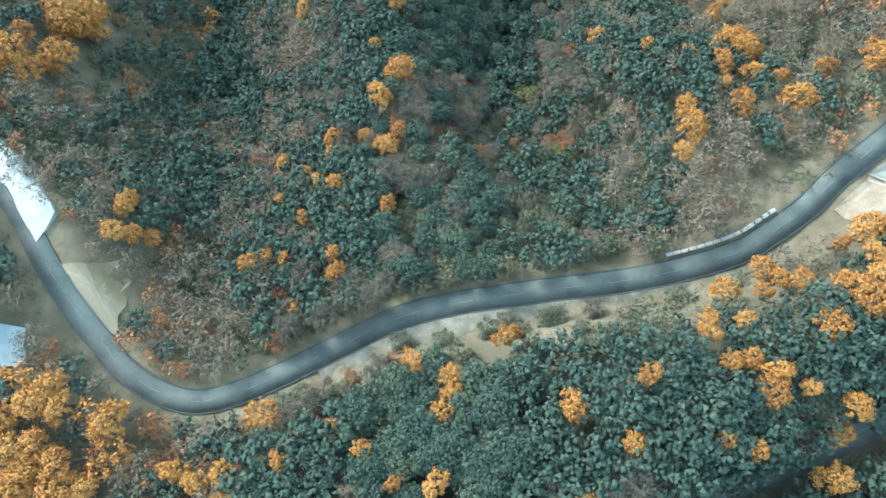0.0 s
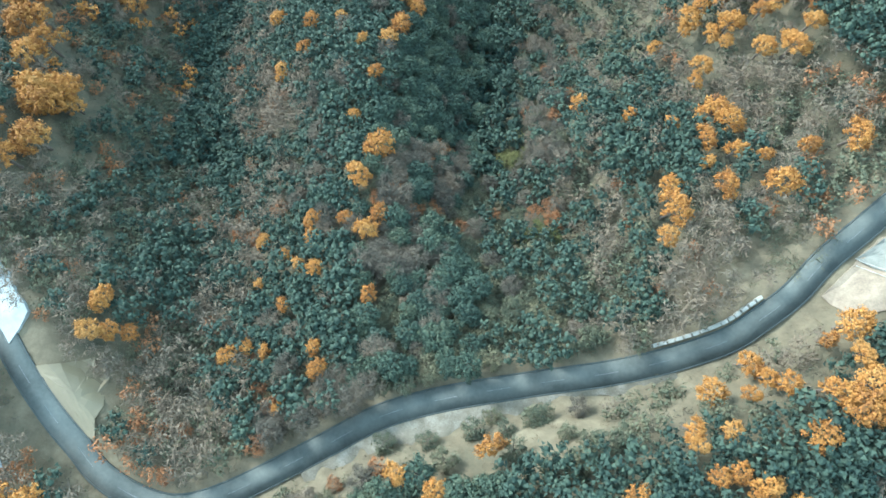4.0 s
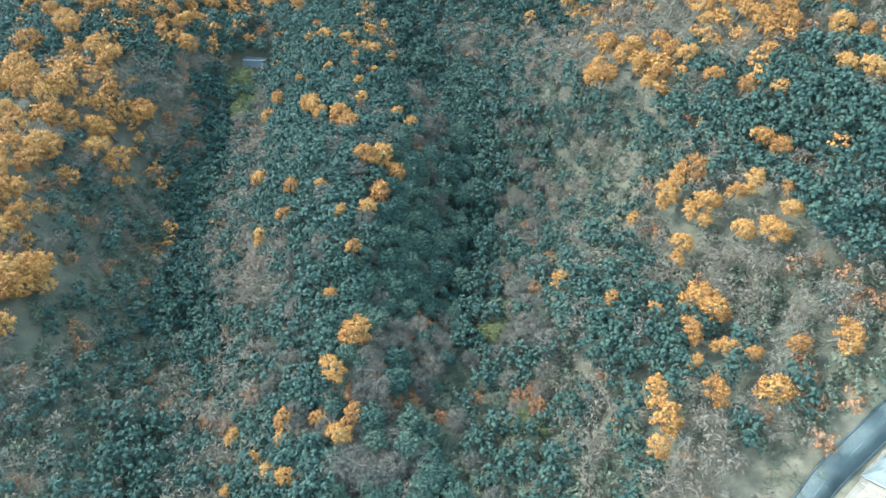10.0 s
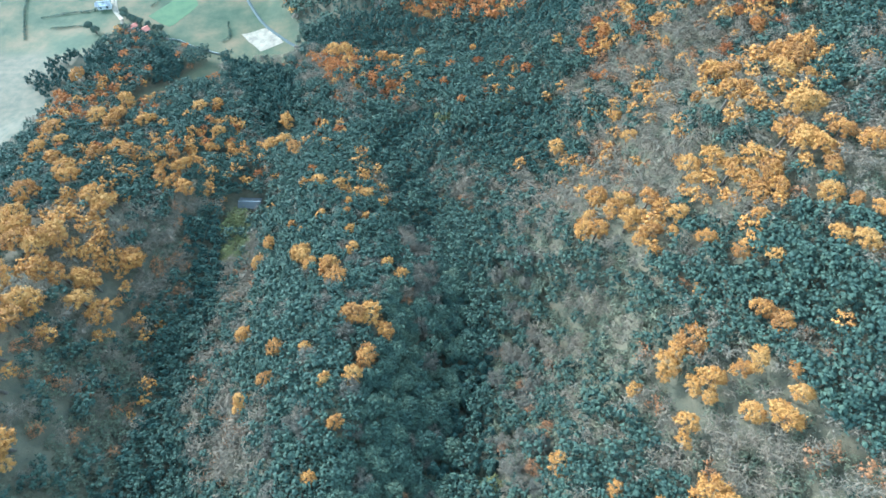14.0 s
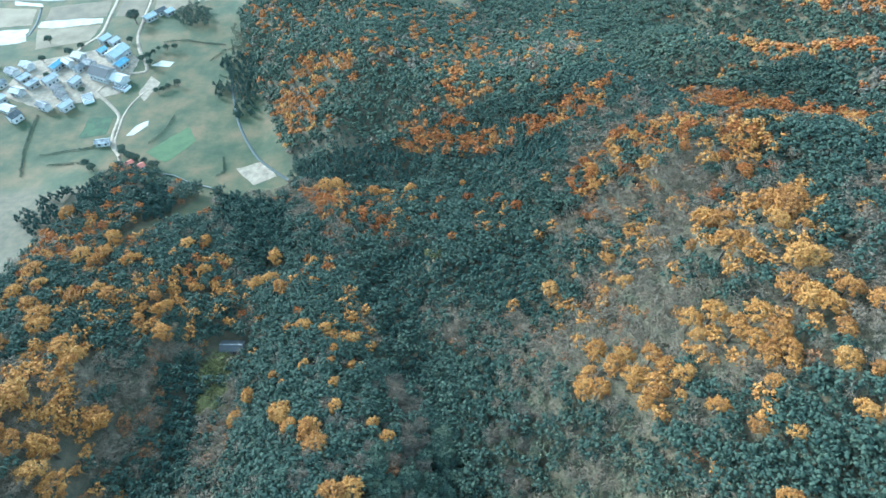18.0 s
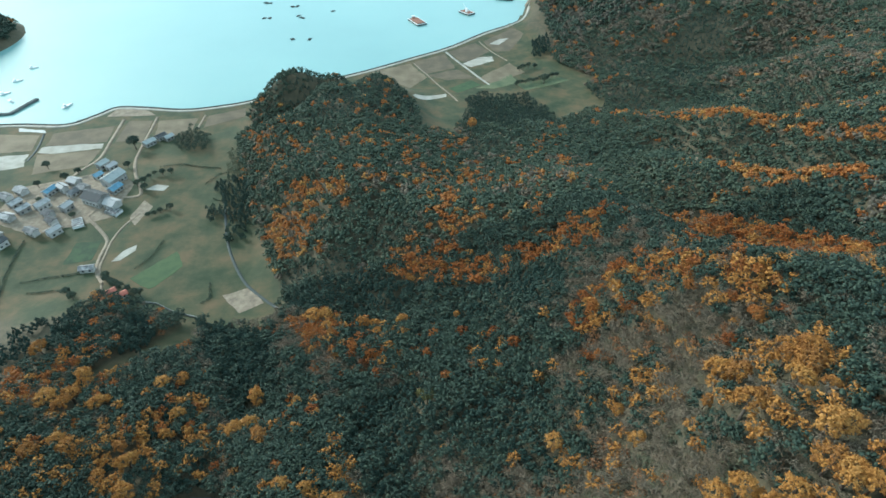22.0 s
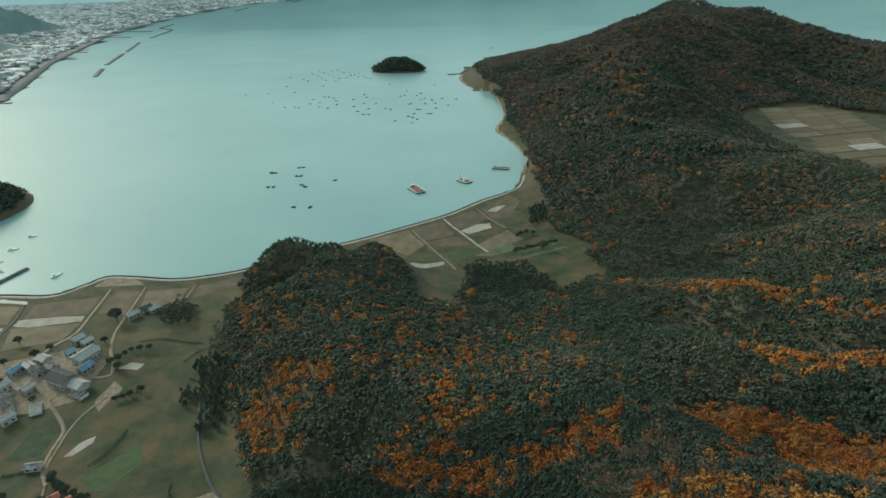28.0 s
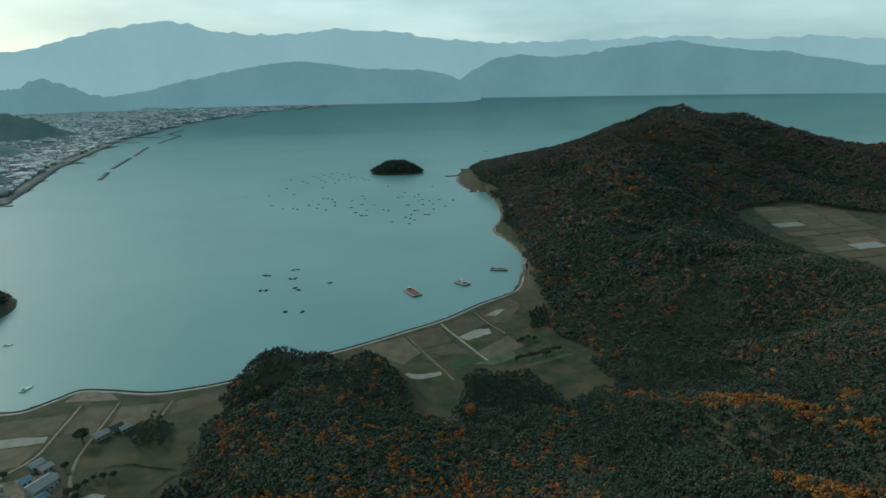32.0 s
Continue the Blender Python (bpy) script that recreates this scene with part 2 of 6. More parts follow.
# crests, gullies and benches of the land: x, y and height of the soil
SPURS = {
    "centre crest": [(-25, 15, 107.5), (-14, 40, 102.9), (-13, 66, 99.2), (-18, 100, 87.2), (-28, 130, 76.5), (-40, 160, 56.7), (-45, 200, 42.1), (-48, 240, 26.1), (-50, 275, 16.9), (-50, 300, 15.6)],
    "west gully": [(-62, 20, 98.2), (-58, 52, 78.1), (-70, 86, 56.2), (-82, 130, 38.5), (-78, 160, 31.3), (-78, 212, 14.7), (-75, 260, 7.7), (-82, 300, 6.1), (-80, 330, 1)],
    "east gully": [(8, 35, 106.2), (10, 55, 92.4), (11, 75, 77.3), (13, 110, 61.1), (15, 146, 48), (6, 180, 37), (0, 215, 29.2), (-8, 250, 19.7), (-22, 285, 19.6), (-36, 305, 14.6)],
    "road bench": [(-140, 70, 106), (-118, 52, 109), (-95, 29, 111), (-80, 10, 111), (-66, -4, 110), (-53, -10, 110), (-32, -2, 112), (-10, 10, 114), (13, 16, 115), (36, 20, 117), (59, 28, 119), (72, 36, 121), (85, 49, 123), (94, 57, 125), (120, 80, 129), (160, 110, 133)],
    "south wood": [(-140, -20, 106), (-66, -22, 112.4), (-30, -18, 122.2), (-10, -10, 125.5), (32, 1, 135.1), (66, 16, 132.9), (95, 28, 129.1)],
    "south slope": [(-120, -90, 100), (-40, -80, 118), (30, -40, 125.4), (70, -12, 123.3), (120, 10, 124), (160, -60, 122)],
    "west crest": [(-69, 35, 102), (-92, 62, 90.7), (-108, 92, 83), (-118, 120, 73), (-125, 144, 62.4), (-146, 199, 48.2), (-160, 240, 28), (-185, 285, 11.6), (-200, 325, 6.9)],
    "west flank": [(-84, 76, 66.5), (-97, 132, 41.9), (-106, 189, 35.1), (-103, 215, 27.1), (-103, 251, 17.8), (-122, 277, 12.4), (-120, 305, 5.2)],
    "west foot": [(-150, 330, 2), (-202, 370, -1), (-240, 330, 2), (-230, 260, 14), (-220, 180, 35), (-200, 100, 70), (-180, 20, 95)],
    "east spur": [(73, 58, 117.7), (59, 60, 115.3), (48, 76, 102.4), (36, 68, 96.2), (28, 90, 81.8)],
    "east hill": [(88, 103, 118.1), (103, 134, 115.9), (114, 167, 114.8), (111, 203, 106.9), (107, 240, 99.8), (105, 280, 87.3), (107, 313, 78.5), (92, 330, 68.9), (60, 370, 49.9), (33, 404, 31.5)],
    "east slope": [(63, 93, 94.9), (56, 105, 89.7), (67, 112, 100.1), (60, 140, 82), (55, 172, 77.3), (79, 196, 80.6), (53, 192, 58.8), (61, 233, 57.2), (28, 165, 52.6), (94, 172, 100)],
    "east upland": [(150, 110, 130), (160, 160, 126), (165, 220, 112.6), (240, 300, 89.9), (260, 200, 125), (320, 300, 105), (300, 60, 140)],
    "bowl lip": [(-46, 302, 16.5), (-20, 289, 22), (0, 292, 27), (27, 279, 37), (48, 274, 51), (66, 282, 64)],
    "inner spur": [(7, 248, 35.2), (28, 225, 41.7), (35, 262, 39.8)],
    "cedar bowl": [(0, 333, 21.5), (-40, 337, 10.5), (35, 335, 36.1), (60, 330, 48.5), (-65, 350, 5.8), (38, 302, 40), (20, 307, 25), (-5, 313, 14), (-30, 320, 9)],
    "bay knoll": [(-2, 362, 36.5), (-40, 390, 32.4), (-62, 418, 29.6), (-87, 437, 28.3), (-55, 450, 33.6), (-13, 468, 29.1), (-50, 500, 33.6), (-70, 540, 32.6), (-81, 568, 31), (-108, 596, 32.6), (-126, 588, 27.9), (-70, 608, 31.1), (-38, 602, 27), (-14, 596, 14)],
    "knoll foot": [(-8, 628, -1), (-60, 640, -1), (-125, 625, -1), (-150, 590, 0), (-145, 540, 2), (-128, 490, 4), (-115, 440, 3), (-98, 390, 0), (-82, 350, 1)],
    "knoll lee": [(80, 489, 19.4), (48, 528, 8), (20, 540, 8.4), (60, 570, 3.3), (83, 622, -1), (10, 590, 3), (20, 470, 20)],
    "long gully": [(125, 345, 53.6), (138, 400, 35.9), (148, 450, 21.7), (142, 500, 13.8), (125, 550, 1.1), (110, 590, 0)],
    "first rib": [(300, 325, 98.1), (250, 345, 85.9), (199, 357, 69.3), (165, 385, 56), (160, 420, 44.6)],
    "rib hollow": [(280, 370, 70.1), (235, 395, 52.6), (190, 425, 33.2), (165, 480, 14.8)],
    "second rib": [(340, 400, 88), (258, 444, 61.2), (228, 466, 52.1), (204, 490, 34.2), (175, 525, 16.2), (149, 548, 5.2)],
    "hollow": [(320, 480, 58.7), (250, 525, 24.8), (200, 560, 3.9), (170, 590, 1)],
    "third rib": [(420, 500, 80), (324, 545, 58.4), (270, 580, 21), (220, 600, 14.9), (189, 610, 9.5)],
    "north gully": [(330, 600, 29.8), (260, 630, 15.9), (200, 650, 8.6)],
    "north rib": [(430, 640, 78), (332, 677, 59.9), (302, 640, 37), (245, 706, 42.9), (205, 740, 28.9), (175, 770, 10.4)],
    "shore hill": [(440, 720, 60), (300, 791, 66.7), (306, 820, 64.4), (240, 810, 44.6), (185, 800, 20.2)],
    "mountain spur": [(300, 1000, 104), (286, 960, 94), (330, 900, 84), (250, 1000, 70), (200, 1010, 18), (400, 1100, 90), (450, 1250, 110)],
    "spur lee": [(480, 760, 12), (500, 850, 8), (420, 950, 40), (520, 1000, 8), (560, 1150, 6), (560, 1300, 25)],
    "mountain": [(168, 1830, 6), (230, 1780, 20), (360, 1960, 20), (580, 2000, 70), (729, 1925, 170), (887, 1909, 138), (864, 1696, 152), (949, 1526, 106), (1031, 1403, 88), (1400, 1350, 50), (830, 1830, 130)],
    "mountain lee": [(1050, 2000, 20), (1140, 2020, 8), (1200, 1850, 8), (1270, 1770, 8), (1110, 1800, 40), (1130, 1620, 50), (1350, 1600, 20)],
    "mountain face": [(560, 1650, 120), (420, 1550, 80), (300, 1450, 60), (200, 1400, 12), (230, 1250, 30), (200, 1150, 12), (750, 1500, 80), (880, 1420, 40), (700, 1350, 20)],
    "east plain": [(540, 790, -1), (640, 900, -1), (752, 1273, -1), (700, 1100, -1), (900, 1150, 0), (760, 800, 4), (1000, 1000, 20)],
    "plain": [(-150, 420, -1), (-230, 420, -1.5), (-300, 480, -1.5), (-250, 560, -1.5), (-180, 500, -1), (-380, 480, -1), (-330, 380, 2), (30, 690, -1.5), (90, 700, -1.5), (110, 760, -1.5), (130, 640, -1)],
    "outland": [(-500, 300, 20), (-500, 0, 90), (-300, -300, 100), (100, -350, 140), (500, -200, 150), (700, 200, 140), (700, 500, 110), (900, 700, 60), (-480, 520, 0)],
}
# single shoulders and hollows between the crests
SHOULDERS = {
    "hollows behind the ribs": [(172, 282, 70), (160, 300, 58), (150, 320, 49), (140, 350, 42), (245, 372, 52), (226, 396, 42), (207, 420, 32), (190, 448, 22), (180, 472, 14), (265, 474, 32)],
    "slopes over the road": [(32, 38, 110.9), (-62, 42, 88.6), (20, 46, 99.7), (64, 49, 115.8), (-28, 50, 97.3), (-28, 52, 96.5), (50, 53, 111.8), (34, 58, 92.7), (-51, 58, 77.6), (4, 63, 88.4), (77, 80, 105.2), (-9, 82, 83.6), (18, 82, 74.8), (34, 83, 96)],
    "middle slopes": [(-77, 103, 52.1), (-78, 117, 44.6), (87, 119, 109.5), (-19, 120, 79.1), (45, 121, 65.9), (-58, 124, 58.8), (-52, 127, 61.6), (-120, 131, 66.1), (27, 142, 52.7), (-4, 145, 65.4), (-133, 156, 59.3), (53, 158, 78.7), (92, 161, 102.7), (-93, 166, 31.8), (-23, 179, 48.9), (-119, 182, 51.3), (5, 195, 33.7), (94, 196, 100.9), (47, 199, 47)],
    "bowl and hill shoulders": [(24, 214, 38.9), (127, 215, 112.6), (106, 217, 95), (93, 226, 82.5), (125, 230, 100.1), (49, 233, 51.6), (131, 234, 115.2), (126, 248, 104.4), (93, 249, 88.8), (77, 249, 66.3), (118, 257, 100.6), (86, 269, 77.5), (121, 270, 89.6), (76, 278, 65), (95, 286, 76.1), (111, 302, 79.7), (69, 318, 51), (67, 322, 50), (33, 323, 36.1), (34, 324, 40.6), (80, 326, 65.5)],
    "west shoulders": [(-119, 217, 27.8), (-24, 220, 31.3), (-88, 228, 19.5), (-62, 231, 24.9), (-175, 242, 28.7), (-155, 256, 17.6), (-51, 259, 13.8), (-165, 277, 11.7), (-96, 277, 10.1), (0, 293, 27.5), (-49, 328, 12)],
    "knoll shoulders": [(-26, 354, 16.7), (36, 354, 46.8), (-52, 356, 15.4), (-38, 365, 24.4), (12, 377, 43.7), (-14, 380, 34.7), (91, 380, 58.2), (-71, 409, 22.4), (-74, 410, 22), (-36, 413, 41.3), (-10, 434, 35.3), (81, 440, 29.7), (51, 442, 19.8), (-71, 446, 29.9), (-61, 483, 30), (-115, 514, 24.8), (-75, 519, 31.1), (90, 520, 16.6), (-138, 602, 10.5)],
    "rib shoulders": [(214, 336, 77.8), (185, 351, 61.3), (187, 387, 57.8), (253, 392, 65.7), (173, 396, 50.2), (240, 434, 49.9), (173, 444, 33.5), (212, 450, 46.3), (320, 499, 63.6), (188, 504, 22.9), (334, 563, 54.6), (266, 568, 11.6), (285, 594, 26.7), (310, 622, 28.5), (210, 633, 15.7), (189, 636, 5.5), (267, 674, 43.7), (318, 694, 52.2), (282, 722, 53.5), (195, 728, 24), (311, 739, 64.7), (241, 744, 45), (292, 754, 66.9)],
}
SHORE = [(-700, 600), (-430, 570), (-358, 573), (-313, 571), (-294, 588), (-281, 603), (-255, 602), (-217, 596), (-188, 601), (-156, 613), (-110, 645), (-57, 675), (-11, 706), (33, 737), (75, 779), (123, 821), (141, 878), (161, 943), (157, 1014), (147, 1075), (135, 1136), (164, 1249), (169, 1390), (162, 1530), (120, 1574), (99, 1708), (120, 1840), (205, 2060), (427, 2240), (700, 2400), (1100, 2100), (1500, 1700), (2200, 1500), (9000, 1700), (60000, 2500)]
TOWN_SHORE = [(-980, 1492), (-1078, 1731), (-1268, 2160), (-1399, 2558), (-1640, 3286), (-1736, 3729), (-1909, 4711), (-2038, 5777), (-2127, 7100), (-2000, 8600), (-1600, 10000)]


def along(line, step):
    out = []
    for a, b in zip(line, line[1:]):
        n = max(1, int(math.dist(a[:2], b[:2]) / step))
        out += [[p + (q - p) * k / n for p, q in zip(a, b)] for k in range(n)]
    return np.array(out + [list(line[-1])], float)


NODES = np.concatenate([along(line, 25) if name not in ("mountain", "mountain lee", "mountain face", "outland") else np.array(line, float) for name, line in SPURS.items()] + [np.array(line, float) for line in SHOULDERS.values()])
_, keep = np.unique((NODES[:, :2] / 9).round(), axis=0, return_index=True)
NODES = NODES[np.sort(keep)]
ROUND = 9.0


def kernel(p, q):
    d = ((p[:, None, :2] - q[None, :, :2]) ** 2).sum(-1)
    return np.sqrt(d + ROUND**2)


MEAN = NODES[:, 2].mean()
WEIGHT = np.linalg.solve(kernel(NODES, NODES) - 3.0 * np.eye(len(NODES)), NODES[:, 2] - MEAN)


def inside(p, poly):
    poly = np.array(poly, float)
    hit = np.zeros(len(p), bool)
    for (x0, y0), (x1, y1) in zip(poly, np.roll(poly, -1, 0)):
        if y0 != y1:
            hit ^= ((p[:, 1] > y0) != (p[:, 1] > y1)) & (p[:, 0] < (x1 - x0) * (p[:, 1] - y0) / (y1 - y0) + x0)
    return hit


def gap(p, line):
    """Distance from each point to a line of corners."""
    line = np.array(line, float)[:, :2]
    best = np.full(len(p), 1e9)
    for a, b in zip(line, line[1:]):
        ab = b - a
        k = np.clip(((p - a) @ ab) / (ab @ ab), 0, 1)
        best = np.minimum(best, np.hypot(*(p - a - k[:, None] * ab).T))
    return best


BAY = SHORE + [(60000, 60000), (-1000, 60000), (-900, 12000)] + TOWN_SHORE[::-1] + [(-1000, 1200), (-1400, 900), (-1400, 700)]
CAPE = [(-640, 930), (-570, 895), (-541, 886), (-491, 835), (-450, 760), (-430, 700), (-450, 660), (-560, 640), (-700, 700)]


def ravines(p):
    """Ridged folds of the mountain sides, 0 in a ravine to 1 on a spur."""
    q = np.stack([p[:, 0] * 0.88 + p[:, 1] * 0.47, p[:, 1] * 0.88 - p[:, 0] * 0.47], 1) + 40 * np.stack([rough_field(p, 150.0, 91), rough_field(p, 150.0, 92)], 1)
    broad, narrow = rough_field(q * (1.0, 0.45), 120.0, 93), rough_field(q * (1.0, 0.6), 46.0, 94)
    return 0.72 * (1 - np.abs(2 * broad - 1)) + 0.28 * (1 - np.abs(2 * narrow - 1))


def soil(p):
    """Height of the soil at rows of x, y."""
    p = np.asarray(p, float)[:, :2]
    out = np.empty(len(p))
    for i in range(0, len(p), 20000):
        out[i : i + 20000] = kernel(p[i : i + 20000], NODES) @ WEIGHT + MEAN
    steep = np.clip((out - 14) / 40, 0, 1) * np.clip((p[:, 1] - 610) / 250, 0, 1)
    out = out + (ravines(p) - 0.55) * 50 * steep
    far = np.clip((np.hypot(p[:, 0] - 200, p[:, 1] - 600) - 1700) / 600, 0, 1)
    out = out * (1 - far) + 2 * far
    sea = inside(p, BAY)
    coast = gap(p, SHORE + TOWN_SHORE[:1]) if len(p) else out
    out = np.maximum(out, SEA + 1.2)
    rim = np.clip(gap(p, SHORE) / 25, 0, 1)
    low = out < 14
    out = np.where(low & ~sea, SEA + 1.5 + (out - SEA - 1.5) * rim, out)
    out = np.where(sea, SEA - 0.4 - np.clip(np.minimum(gap(p, SHORE), gap(p, TOWN_SHORE)) * 0.08, 0, 60) - np.clip(np.hypot(p[:, 0], p[:, 1]) - 3000, 0, None) * 0.03, out)
    cape = np.exp(-(((p[:, 0] + 545) / 66) ** 2 + ((p[:, 1] - 775) / 76) ** 2) ** 1.4) * 42 - 11
    out = np.where(sea, np.maximum(out, cape + SEA), out)
    isle = np.exp(-(((p[:, 0] + 75) / 72) ** 2 + ((p[:, 1] - 1880) / 43) ** 2) ** 1.4) * 42 - 11
    return np.where(sea, np.maximum(out, isle + SEA), out)


